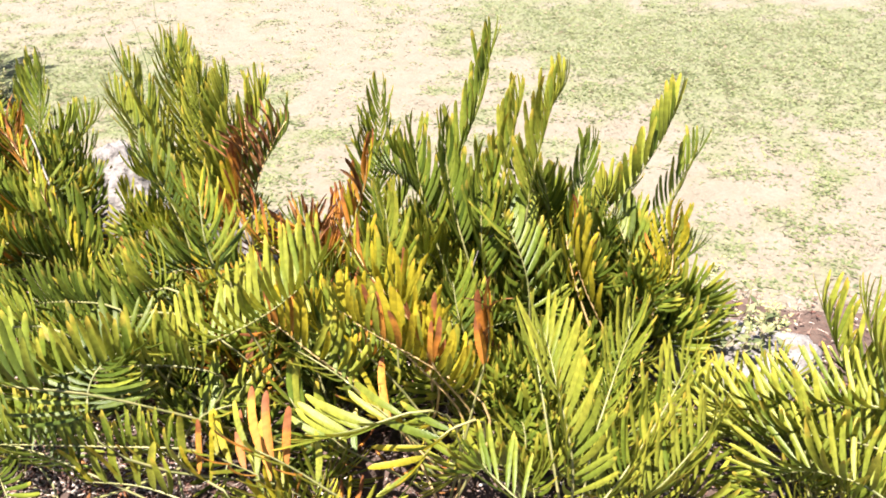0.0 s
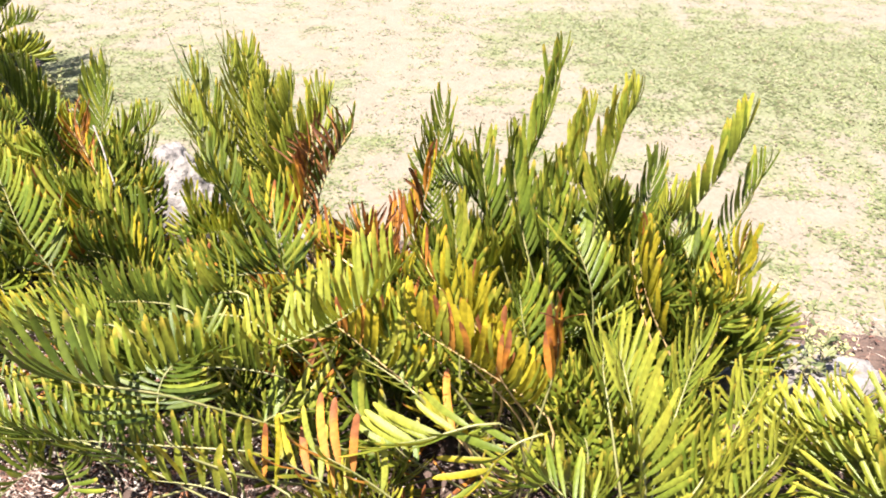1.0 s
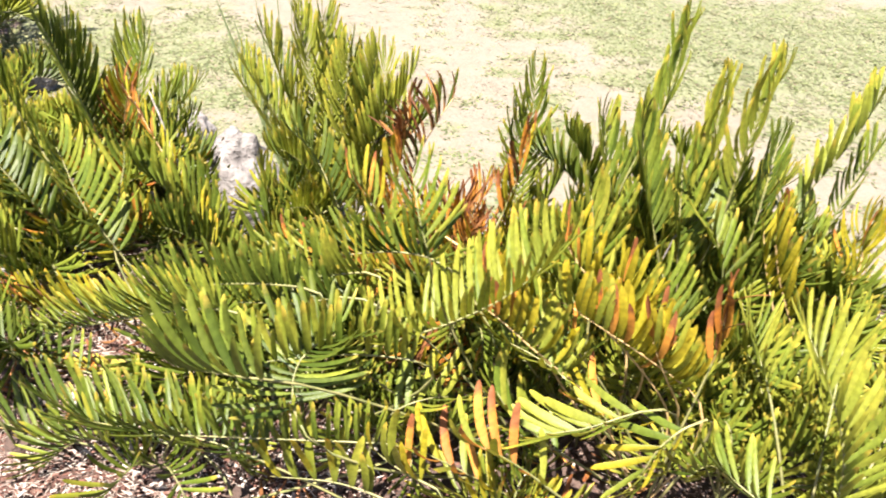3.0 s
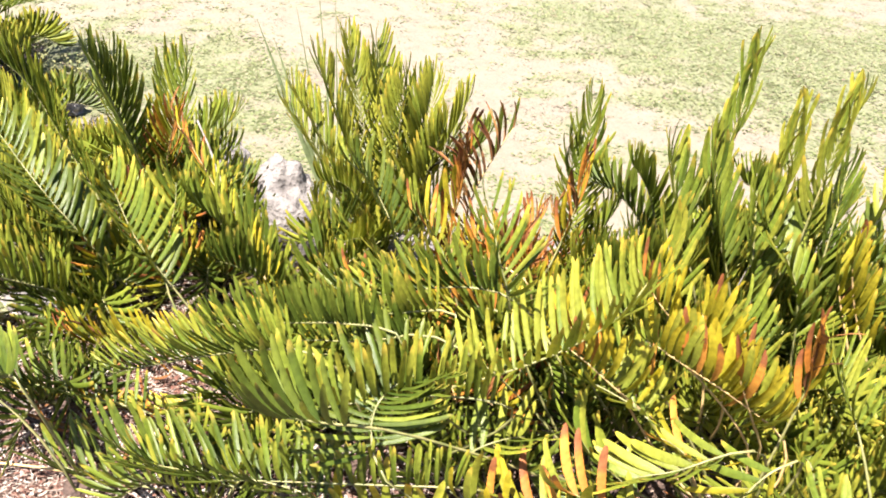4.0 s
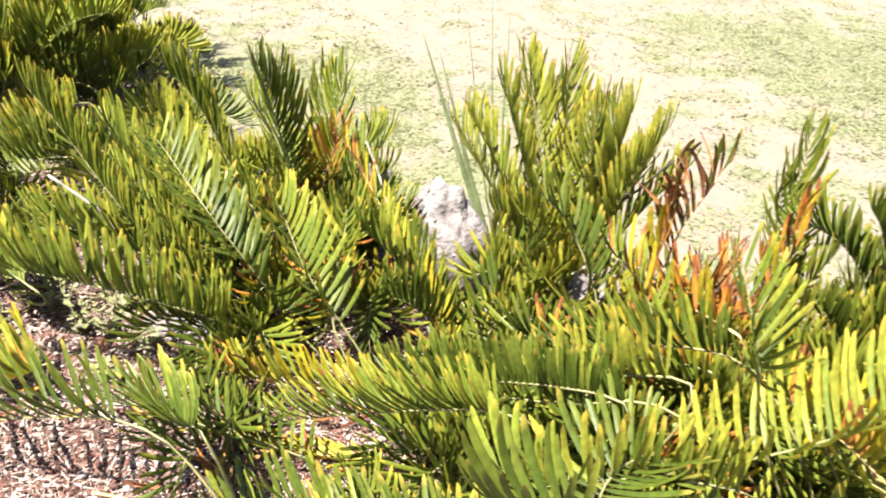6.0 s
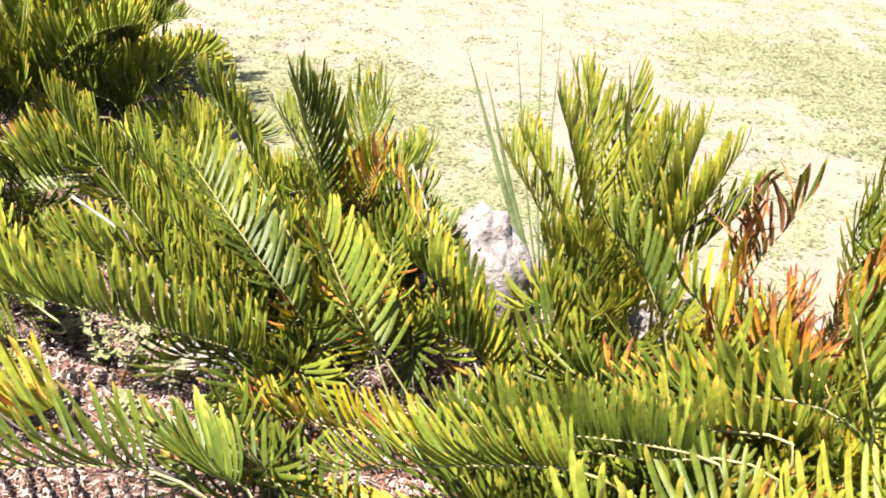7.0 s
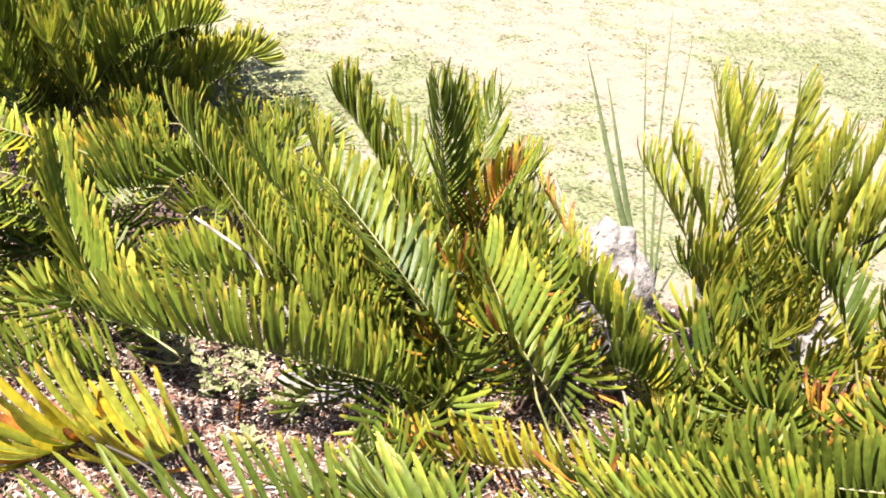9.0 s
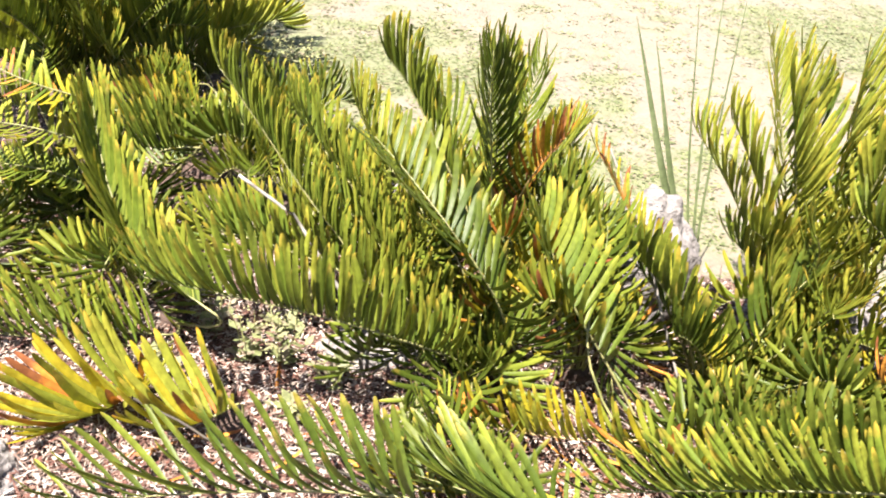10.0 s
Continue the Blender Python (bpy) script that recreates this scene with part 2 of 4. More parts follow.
def green_share(x, y):
    """Where the lawn is green and weedy rather than dry."""
    n = noise.noise((x * 0.55, y * 0.55, 9.0)) + 0.5 * noise.noise((x * 1.7, y * 1.7, 2.0))
    g = 0.06 + 0.34 * n + 0.6 * noise.noise((x * 4.5, y * 4.5, 5.0)) + 0.6 * noise.noise((x * 12, y * 12, 8.0))
    g += 0.92 * math.exp(-(((x - 2.2) / 1.9) ** 2 + ((y - 5.5) / 1.15) ** 2)) + 0.4 * math.exp(-(((x - 0.3) / 1.1) ** 2 + ((y - 6.2) / 0.35) ** 2))
    g += 0.6 * math.exp(-(((x + 2.0) / 0.8) ** 2 + ((y - 4.4) / 0.5) ** 2))
    g += 0.5 * math.exp(-(((x + 1.1) / 0.5) ** 2 + ((y - 3.6) / 0.5) ** 2))
    g += 0.35 * math.exp(-(((x - 1.4) / 0.5) ** 2 + ((y - 2.9) / 0.3) ** 2))
    return max(0.0, min(0.9, g))


cover_map = ground.data.attributes.new("weed_cover", "FLOAT", "POINT")
cover_map.data.foreach_set("value", [green_share(v.co.x, v.co.y) if abs(v.co.x) < 12 and abs(v.co.y) < 14 else 0.3 for v in ground.data.vertices])


def grass(name, label, count, green, material):
    verts, faces = [], []
    while count > 0:
        y = 2.3 + 7.2 * rng.random() ** 1.25
        x = rng.uniform(-1.35 - 0.42 * y, 0.6 + 0.48 * y)
        if y < bed_edge(x) - 0.1 * rng.random():
            continue
        if (rng.random() < green_share(x, y)) != green:
            continue
        if not green and noise.noise((x * 1.5, y * 1.5, 21.0)) + 0.5 * noise.noise((x * 5, y * 5, 2.0)) < 0.02 and rng.random() < 0.8:
            continue
        z0 = ground_z(x, y) - 0.004
        for _ in range(3):
            count -= 1
            a = rng.uniform(0, 2 * math.pi)
            bx, by = x + rng.gauss(0, 0.012), y + rng.gauss(0, 0.012)
            if green:
                l, w, up = rng.uniform(0.018, 0.045), rng.uniform(0.004, 0.0085), rng.uniform(0.06, 0.36)
            else:
                l, w, up = rng.uniform(0.018, 0.055), rng.uniform(0.0018, 0.0034), rng.uniform(0.02, 0.12)
            c, s = math.cos(a), math.sin(a)
            n = len(verts)
            mx, mz = l * 0.5, l * 0.5 * up
            ex, ez = l * (1 - 0.25 * up), max(0.004, l * up * 0.8)
            verts += [(bx - s * w * 0.6, by + c * w * 0.6, z0), (bx + s * w * 0.6, by - c * w * 0.6, z0), (bx + c * mx + s * w, by + s * mx - c * w, z0 + mz), (bx + c * mx - s * w, by + s * mx + c * w, z0 + mz), (bx + c * ex, by + s * ex, z0 + ez)]
            faces += [(n, n + 1, n + 2, n + 3), (n + 3, n + 2, n + 4)]
    return tagged(from_arrays(name, verts, faces, material), label, "grass", kind="stuff")


grass("dry_grass", "short bleached dry grass of the lawn", 110000, False, DRY_GRASS)
grass("green_weeds", "low green weeds and clover in the lawn", 150000, True, GREEN_GRASS)


# ---- limestone rocks along the bed ----
def rock(x, y, sx, sy, sz, turn, seed, label):
    bm = bmesh.new()
    bmesh.ops.create_icosphere(bm, subdivisions=5, radius=1.0)
    for v in bm.verts:
        p = v.co.normalized()
        q = p * 1.3 + Vector((seed * 7.1, seed * 3.3, 0))
        cell = noise.voronoi(q * 1.1)[0][0]
        r = 0.82 + 0.3 * cell + 0.22 * noise.noise(q) + 0.1 * noise.noise(q * 3.1) + 0.05 * noise.noise(q * 8)
        pit = noise.voronoi(q * 5)[0][0]
        r -= 0.07 * max(0.0, 0.4 - pit)
        v.co = Vector((p.x * sx, p.y * sy, p.z * sz)) * r
    for f in bm.faces:
        f.smooth = True
    me = bpy.data.meshes.new("limestone_rock")
    bm.to_mesh(me)
    bm.free()
    me.materials.append(STONE)
    ob = new("limestone_rock", me)
    ob.matrix_world = pose(x, y, ground_z(x, y) + sz * 0.45, 0, 0, turn)
    return tagged(ob, label, "rock", group="edging rocks of the bed")


rock(-1.07, 2.72, 0.14, 0.12, 0.26, 20, 1, "upright pale pitted limestone rock behind the cycads")
rock(-0.62, 2.42, 0.14, 0.1, 0.24, 60, 2, "grey pitted limestone rock in leaf shadow")
rock(-0.17, 2.66, 0.18, 0.1, 0.12, 10, 3, "low pale limestone rock at the lawn edge")
rock(0.95, 2.21, 0.24, 0.15, 0.10, 12, 4, "long low weathered limestone rock beside the lawn")
rock(-2.33, 3.85, 0.11, 0.08, 0.075, -15, 5, "small bluish grey limestone rock by the lawn")
rock(-1.82, 3.22, 0.11, 0.1, 0.10, 40, 6, "pale limestone rock half hidden by fronds")
rock(-1.45, 3.38, 0.1, 0.09, 0.10, 75, 7, "small pale limestone rock half hidden by fronds")
rock(-1.74, 2.40, 0.15, 0.09, 0.05, 15, 8, "flat pale limestone rock sunk in the mulch")
rock(-2.42, 1.84, 0.10, 0.07, 0.05, 120, 9, "small white limestone rock sunk in the mulch")


# ---- cycads ----
def leaf_shape(ratio, curl, sickle, fold):
    """A leaflet of length 1 along y: its points, faces and the place along and across of each point."""
    pts, uvs, faces = [], [], []
    stations = (0.0, 0.16, 0.4, 0.64, 0.84, 0.93, 0.98, 1.0)
    steps = len(stations) - 1
    for y in stations:
        w = ratio * 0.5 * (0.35 + 0.65 * math.sin(min(1.0, y / 0.35) * math.pi / 2)) * (1 - 0.18 * max(0.0, (y - 0.3) / 0.7) ** 2) * (1.0 if y < 0.84 else math.sqrt(max(0.02, 1 - ((y - 0.84) / 0.162) ** 2)))
        cx, cz = sickle * y * y, curl * y * y
        yy = y * (1 - 0.35 * curl * curl * y)
        for k in (-1, 0, 1):
            pts.append((cx + k * w, yy, cz - abs(k) * fold * 1.3 * w))
            uvs.append((0.5 + 0.5 * k, y))
    for i in range(steps):
        for k in range(2):
            a = i * 3 + k
            faces.append((a, a + 1, a + 4, a + 3))
    return pts, uvs, faces


SHAPES = [leaf_shape(r, c, s, f) for r, c, s, f in ((0.084, 0.2, -0.12, 0.45), (0.09, 0.28, -0.17, 0.4), (0.092, 0.14, -0.1, 0.5), (0.086, 0.34, -0.15, 0.4), (0.095, 0.12, -0.2, 0.55), (0.08, 0.26, -0.13, 0.45), (0.09, 0.05, -0.13, 0.45), (0.075, 0.6, 0.16, 0.9), (0.062, 0.75, -0.2, 0.8), (0.085, 0.42, 0.24, 0.9))]
LEAF_MESHES = {}


def leaf_mesh(shape, tone):
    if (shape, tone) not in LEAF_MESHES:
        pts, uvs, faces = SHAPES[shape]
        me = bpy.data.meshes.new("leaflet")
        me.from_pydata(pts, [], faces)
        layer = me.uv_layers.new(name="along")
        for loop in me.loops:
            layer.data[loop.index].uv = uvs[loop.vertex_index]
        me.polygons.foreach_set("use_smooth", [True] * len(faces))
        me.materials.append(LEAF[tone])
        LEAF_MESHES[(shape, tone)] = me
    return LEAF_MESHES[(shape, tone)]


def tube(points, r0, r1, sides=5):
    verts, faces = [], []
    for i, p in enumerate(points):
        t = (points[min(i + 1, len(points) - 1)] - points[max(i - 1, 0)]).normalized()
        a = t.orthogonal().normalized()
        b = t.cross(a)
        r = r0 + (r1 - r0) * i / (len(points) - 1)
        for k in range(sides):
            g = 2 * math.pi * k / sides
            verts.append(p + (a * math.cos(g) + b * math.sin(g)) * r)
    for i in range(len(points) - 1):
        for k in range(sides):
            faces.append((i * sides + k, i * sides + (k + 1) % sides, (i + 1) * sides + (k + 1) % sides, (i + 1) * sides + k))
    faces.append(tuple(reversed(range(sides))))
    faces.append(tuple(range((len(points) - 1) * sides, len(points) * sides)))
    return verts, faces


# Shares of leaflet tones on a frond of each tone
MIXES = {"d": "dddddgdddddgdddd", "g": "ggggdgdglggggdggglggdgggl", "l": "lllglllgl", "y": "yyyylyyo", "u": "ooyobob", "o": "oyyoyobo", "b": "bbbbdbg", "r": "gglglygyo", "m": "gglyglyggoglyg", "t": "lyylyol", "x": "ylyyl", "q": "yyylyyoyyl"}
UP = Vector((0, 0, 1))


def comb(plant, crown, a, b, c, tone, leaf, gap=0.024, lift=40.0, wide=1.2, lean=(75, 35), roll=0.0, rise=0.0, joined=False):
    """One pinnate frond: a bare stalk from the crown to a, then two ranks of leaflets along a curve through b to the tip c.

    lift: how far the ranks stand up off the flat; lean: angle of the leaflets to the stalk at the foot and at the tip."""
    a, b, c = Vector(a), Vector(b), Vector(c)
    ctrl = b * 2 - (a + c) / 2
    wob, wob_at = rng.uniform(-0.012, 0.012), rng.uniform(0, 6.28)
    across = (c - a).cross(UP)
    across = across.normalized() if across.length > 1e-4 else Vector((1, 0, 0))

    def at(s):
        return a * (1 - s) ** 2 + ctrl * (2 * s * (1 - s)) + c * s * s + across * wob * math.sin(s * 6 + wob_at) * s

    length = sum((at((i + 1) / 8) - at(i / 8)).length for i in range(8))
    foot = crown + Vector((rng.uniform(-0.03, 0.03), rng.uniform(-0.03, 0.03), 0.0))
    start = (at(0.03) - at(0.0)).normalized()
    knee = a - start * min(0.16, (a - foot).length * 0.5)
    stalk = [foot * (1 - k) ** 2 + knee * (2 * k * (1 - k)) + a * k * k for k in (0, 0.17, 0.33, 0.5, 0.67, 0.83)]
    pts = [p - crown for p in stalk + [at(i / 12) for i in range(13)]]
    tv, tf = tube(pts, 0.0036, 0.0012)
    out = Vector((c.x - a.x, c.y - a.y, 0))
    out = out.normalized() if out.length > 1e-3 else Vector((0, 1, 0))
    gap, wide = gap * 0.74, wide * 0.88
    n = max(4, int(length / gap))
    droop = rng.uniform(-3, 3)
    leaves = []
    for i in range(n):
        u = (i + 0.5) / n
        t = (at(min(u + 0.03, 1.0)) - at(max(u - 0.03, 0.0))).normalized()
        nrm = UP - t * t.z
        if nrm.length < 0.2:
            nrm = -out - t * (-out).dot(t)
        nrm = (Matrix.Rotation(radians(roll), 3, t) @ nrm).normalized()
        side = t.cross(nrm)
        size = leaf * (0.78 + 0.3 * math.sin(min(1.0, u * 1.5 + 0.2) * math.pi / 2)) * (1.0 if u < 0.78 else 1.0 - 0.38 * (u - 0.78) / 0.22)
        for sgn in (-1, 1):
            if rng.random() < (0.4 if tone == "b" else 0.03):
                continue
            g = radians(lean[0] - 4 + (lean[1] - lean[0]) * u ** 1.3 + droop + rng.gauss(0, 3.0))
            v = radians(lift + rng.gauss(0, 5))
            d = t * math.cos(g) + (side * sgn * math.cos(v) + nrm * math.sin(v)) * math.sin(g)
            d = (d + UP * rise * (0.4 + 0.95 * (1 - t.z * t.z)) * rng.uniform(0.9, 1.1)).normalized()
            nn = nrm * 0.75 - side * sgn * (0.35 + 0.4 * math.sin(v)) + t * 0.3 + Vector((rng.gauss(0, 0.09), rng.gauss(0, 0.09), rng.gauss(0, 0.09)))
            nn = (nn - d * nn.dot(d)).normalized()
            x = d.cross(nn)
            if x.z > 0:
                x = -x
            L = size * rng.uniform(0.93, 1.06)
            p = at(u) - crown + t * rng.uniform(-0.1, 0.1) * gap
            x = x * wide * rng.uniform(0.88, 1.08)
            m = Matrix(((x.x * L, d.x * L, nn.x * L, p.x), (x.y * L, d.y * L, nn.y * L, p.y), (x.z * L, d.z * L, nn.z * L, p.z), (0, 0, 0, 1)))
            tint = rng.choice(MIXES[tone])
            if tone == "x":
                tint = rng.choice("oob") if rng.random() < (u - 0.5) * 1.2 else tint
            leaves.append((rng.randrange(7, 10) if tint == "b" else rng.randrange(7), tint, m))
    me = bpy.data.meshes.new("frond")
    me.from_pydata(tv, [], tf)
    me.polygons.foreach_set("use_smooth", [True] * len(tf))
    me.materials.append(STEM_DRY if tone in "boyxq" else STEM)
    ob = new("frond", me)
    ob.parent = plant
    if not joined:
        for shape, tint, m in leaves:
            lf = new("leaflet", leaf_mesh(shape, tint))
            lf.parent = ob
            lf.matrix_basis = m
        return ob
    tones = sorted(set(t for _, t, _ in leaves))
    verts, faces, slots, uvs = [], [], [], []
    for shape, tint, m in leaves:
        p, w, f = SHAPES[shape]
        k = len(verts)
        verts += [m @ Vector(q) for q in p]
        uvs += w
        faces += [tuple(k + j for j in g) for g in f]
        slots += [tones.index(tint)] * len(f)
    blades = bpy.data.meshes.new("foliage")
    blades.from_pydata(verts, [], faces)
    layer = blades.uv_layers.new(name="along")
    layer.data.foreach_set("uv", [q for g in faces for j in g for q in uvs[j]])
    blades.polygons.foreach_set("use_smooth", [True] * len(faces))
    for t in tones:
        blades.materials.append(LEAF[t + "_joined"])
    blades.polygons.foreach_set("material_index", slots)
    lv = new("foliage", blades)
    lv.parent = ob
    tagged(lv, kind="stuff")
    return ob


def frond(plant, crown, tip, arch, leaf, tone, bare=0.22, rise=None, lift=None, **how):
    """A frond that rises from the crown and bows by arch on its way to the tip."""
    tip = Vector(tip)
    line = tip - crown
    out = Vector((line.x, line.y, 0))
    out = out.normalized() if out.length > 1e-4 else Vector((0, -1, 0))
    bow = (UP * 0.9 - out * 0.35 * (line.z / line.length)).normalized() * arch
    a, b = (crown + line * s + bow * 4 * s * (1 - s) for s in (bare, 0.5 + bare / 2))
    rise = rng.uniform(0.1, 0.4) if rise is None else rise * 0.6
    return comb(plant, crown, a, b, tip, tone, leaf * 0.85, rise=rise, lift=rng.uniform(28, 48) if lift is None else lift, lean=(72, 26), **how)


def cycad(label, x, y, rows=(), leaf=0.15, joined=False, combs=(), style=None):
    """A cycad whose fronds spring from a crown at x, y. Rows: the tip's place, the bow, the tone; combs: foot, middle and tip of the leafy part."""
    crown = Vector((x, y, ground_z(x, y) + 0.02))
    plant = new("cycad")
    plant.location = crown
    tagged(plant, label, "cycad", group="cycads in the bed")
    stub = bmesh.new()
    bmesh.ops.create_cone(stub, cap_ends=True, segments=12, radius1=0.05, radius2=0.032, depth=0.07)
    for v in stub.verts:
        v.co += v.co.normalized() * 0.01 * noise.noise(v.co * 40)
    me = bpy.data.meshes.new("crown")
    stub.to_mesh(me)
    stub.free()
    me.materials.append(MULCH)
    c = new("crown", me)
    c.parent = plant
    for foot, middle, tip, tone, size, how in combs:
        comb(plant, crown, foot, middle, tip, tone, size, **how)
    for tx, ty, tz, arch, tone, *more in rows:
        how = more.pop() if more and isinstance(more[-1], dict) else {}
        frond(plant, crown, (tx, ty, tz), arch, more[0] if more else leaf, tone, **{"joined": joined, **(style or {}), **how})
    return plant


def ring(x, y, reach, height, count, tones, turn=0.0, span=360.0):
    """Tips of fronds spread round a crown."""
    rows = []
    z0 = ground_z(x, y)
    for i in range(count):
        a = radians(turn + span * (i + rng.uniform(-0.3, 0.3)) / count)
        k = rng.uniform(0.55, 1.0)
        rows.append((x + math.cos(a) * reach * k, y + math.sin(a) * reach * k, z0 + height * rng.uniform(0.4, 1.0) * (1.3 - 0.6 * k), rng.uniform(0.06, 0.16), rng.choice(tones), {"gap": 0.02}))
    return rows


cycad("tall upright green cycad at the back beside a rock", -0.70, 2.50, [
    (-0.87, 2.82, 0.70, 0.03, "l"), (-0.86, 2.66, 0.73, 0.02, "l"), (-0.60, 2.46, 0.70, 0.0, "l"), (-0.78, 2.70, 0.66, 0.02, "g"), (-0.60, 2.80, 0.58, 0.04, "l"), (-0.56, 2.40, 0.60, 0.03, "l"),
    (-0.92, 2.52, 0.72, 0.03, "l"), (-0.68, 2.46, 0.70, 0.02, "l"), (-0.62, 2.56, 0.66, 0.03, "g"), (-0.76, 2.56, 0.76, 0.02, "l"), (-1.00, 2.58, 0.60, 0.05, "l"), (-1.04, 2.68, 0.52, 0.05, "l"),
    (-0.50, 2.52, 0.64, 0.04, "l"), (-0.44, 2.50, 0.54, 0.05, "g"), (-0.84, 2.32, 0.46, 0.08, "l"), (-0.52, 2.60, 0.52, 0.05, "l"), (-0.80, 2.20, 0.34, 0.08, "l"), (-0.68, 2.18, 0.28, 0.06, "l")], 0.15, style={"lift": 20, "rise": 0.4, "wide": 0.92})
cycad("pale green cycad crowded at the foot of the tall one", -0.74, 2.50, ring(-0.74, 2.50, 0.24, 0.5, 12, "llg"), 0.14, True)
cycad("cycad with a tan stalked rusty frond leaning over the mulch", -0.95, 2.27, [
    (-1.22, 2.26, 0.40, 0.06, "g"), (-1.16, 2.46, 0.26, 0.05, "d"), (-1.12, 2.12, 0.30, 0.06, "d"), (-0.80, 2.36, 0.34, 0.05, "d")])
cycad("green cycad with narrow upright fronds near the lawn edge", -1.48, 2.76, [
    (-1.50, 3.02, 0.54, 0.03, "g"), (-1.42, 2.94, 0.56, 0.02, "g"), (-1.56, 2.52, 0.70, 0.04, "d"), (-1.53, 2.62, 0.66, 0.0, "g"),
    (-1.30, 2.86, 0.40, 0.06, "g"), (-1.72, 2.92, 0.46, 0.06, "g"), (-1.28, 2.98, 0.36, 0.06, "g"), (-1.36, 2.58, 0.50, 0.06, "o"), (-1.25, 2.86, 0.30, 0.05, "g", 0.13, 0, {"joined": True}), (-1.24, 2.76, 0.26, 0.05, "d", 0.13, 0, {"joined": True})], style={"lift": 24, "rise": 0.5, "wide": 0.95})
cycad("slender cycad with one tall frond beside the dry plant", -0.16, 2.40, [
    (-0.15, 2.52, 0.66, 0.0, "g", 0.15, 0, {"rise": 0.5}), (-0.19, 2.50, 0.56, 0.01, "g", 0.14), (-0.24, 2.36, 0.38, 0.04, "o", 0.13), (-0.06, 2.40, 0.40, 0.04, "g", 0.14, 0, {"joined": True}), (-0.14, 2.26, 0.32, 0.04, "l", 0.14, 0, {"joined": True})], style={"lift": 24, "rise": 0.5, "wide": 0.95})
cycad("green cycad with fan shaped fronds below the tall clump", -2.66, 3.62, [
    (-2.92, 3.52, 0.36, 0.05, "g", 0.15), (-2.60, 3.46, 0.40, 0.03, "g"), (-2.46, 3.62, 0.36, 0.04, "g"), (-2.74, 3.78, 0.44, 0.03, "d"), (-2.42, 3.80, 0.30, 0.05, "g"), (-2.70, 3.44, 0.24, 0.05, "d"), (-2.50, 3.5, 0.2, 0.05, "d")])
cycad("tall dark green cycad clump in shade", -2.95, 3.45, ring(-2.95, 3.45, 0.7, 0.95, 40, "dglgldg"), joined=True)
cycad("dark green cycad clump behind the tall one", -3.0, 4.2, ring(-3.0, 4.2, 0.65, 0.8, 24, "dglg"), joined=True)
cycad("low cycad at the lawn edge of the clump", -2.62, 4.0, ring(-2.62, 4.0, 0.32, 0.42, 12, "dgl"), joined=True)
cycad("green cycad at the outer end of the bed", -3.5, 2.9, ring(-3.5, 2.9, 0.45, 0.7, 20, "dgl"), joined=True)
cycad("green cycad at the near end of the bed", -3.4, 2.4, ring(-3.4, 2.4, 0.4, 0.5, 16, "gl"), joined=True)
cycad("cycad with long arching green combs over the mulch", -0.1, 1.72, combs=[
    ((-0.52, 1.63, 0.34), (-0.29, 1.62, 0.47), (-0.15, 1.66, 0.60), "l", 0.14, {"lean": (98, 58), "lift": 42, "gap": 0.022, "wide": 1.05}),
    ((-0.65, 1.50, 0.27), (-0.65, 1.57, 0.34), (-0.58, 1.62, 0.38), "d", 0.16, {"gap": 0.0165, "lift": 10, "lean": (98, 45), "wide": 1.0}),
    ((-0.69, 1.46, 0.38), (-0.77, 1.43, 0.41), (-0.83, 1.42, 0.43), "d", 0.15, {"lift": 50, "lean": (60, 25), "wide": 1.3}),
    ((-0.40, 1.72, 0.49), (-0.42, 1.73, 0.57), (-0.46, 1.80, 0.67), "g", 0.12, {"lift": 42, "gap": 0.024, "wide": 1.0}),
    ((-0.60, 1.78, 0.36), (-0.71, 1.80, 0.32), (-0.85, 1.82, 0.29), "d", 0.125, {"lift": 75, "lean": (90, 60)}),
    ((-0.41, 1.88, 0.42), (-0.54, 1.90, 0.41), (-0.73, 1.94, 0.34), "d", 0.12, {"lift": 66, "lean": (75, 45)})])
cycad("cycad with yellow and rust coloured leaflets over mulch", 0.1, 1.66, combs=[
    ((0.11, 1.66, 0.26), (-0.02, 1.66, 0.40), (-0.13, 1.67, 0.47), "y", 0.12, {"lift": 60, "wide": 1.35, "lean": (85, 40), "gap": 0.022}),
    ((0.22, 1.85, 0.05), (0.21, 1.86, 0.10), (0.21, 1.87, 0.13), "u", 0.13, {"lift": 60, "wide": 1.3, "gap": 0.03}),
    ((-0.08, 1.60, 0.11), (-0.17, 1.60, 0.18), (-0.24, 1.62, 0.26), "l", 0.12, {"wide": 1.9, "gap": 0.034, "lift": 12, "lean": (60, 20)}),
    ((0.02, 1.62, 0.17), (-0.01, 1.60, 0.23), (-0.07, 1.60, 0.27), "t", 0.12, {"wide": 1.8, "gap": 0.034, "lift": 12, "lean": (65, 25)})])
cycad("cycad with broad lime and golden leaflets over mulch", 0.14, 1.71, combs=[
    ((0.14, 1.64, 0.27), (0.09, 1.62, 0.36), (0.05, 1.62, 0.45), "x", 0.12, {"wide": 1.6, "gap": 0.03, "lift": 40}),
    ((-0.06, 1.70, 0.31), (-0.14, 1.70, 0.37), (-0.22, 1.72, 0.36), "m", 0.12, {"wide": 1.3, "lift": 40}),
    ((-0.08, 1.62, 0.28), (-0.14, 1.62, 0.34), (-0.23, 1.66, 0.36), "l", 0.12, {"wide": 1.6, "gap": 0.03, "lift": 20}),
    ((-0.12, 1.72, 0.26), (-0.20, 1.74, 0.37), (-0.28, 1.78, 0.43), "y", 0.11, {"wide": 1.3, "gap": 0.026, "lift": 55})])
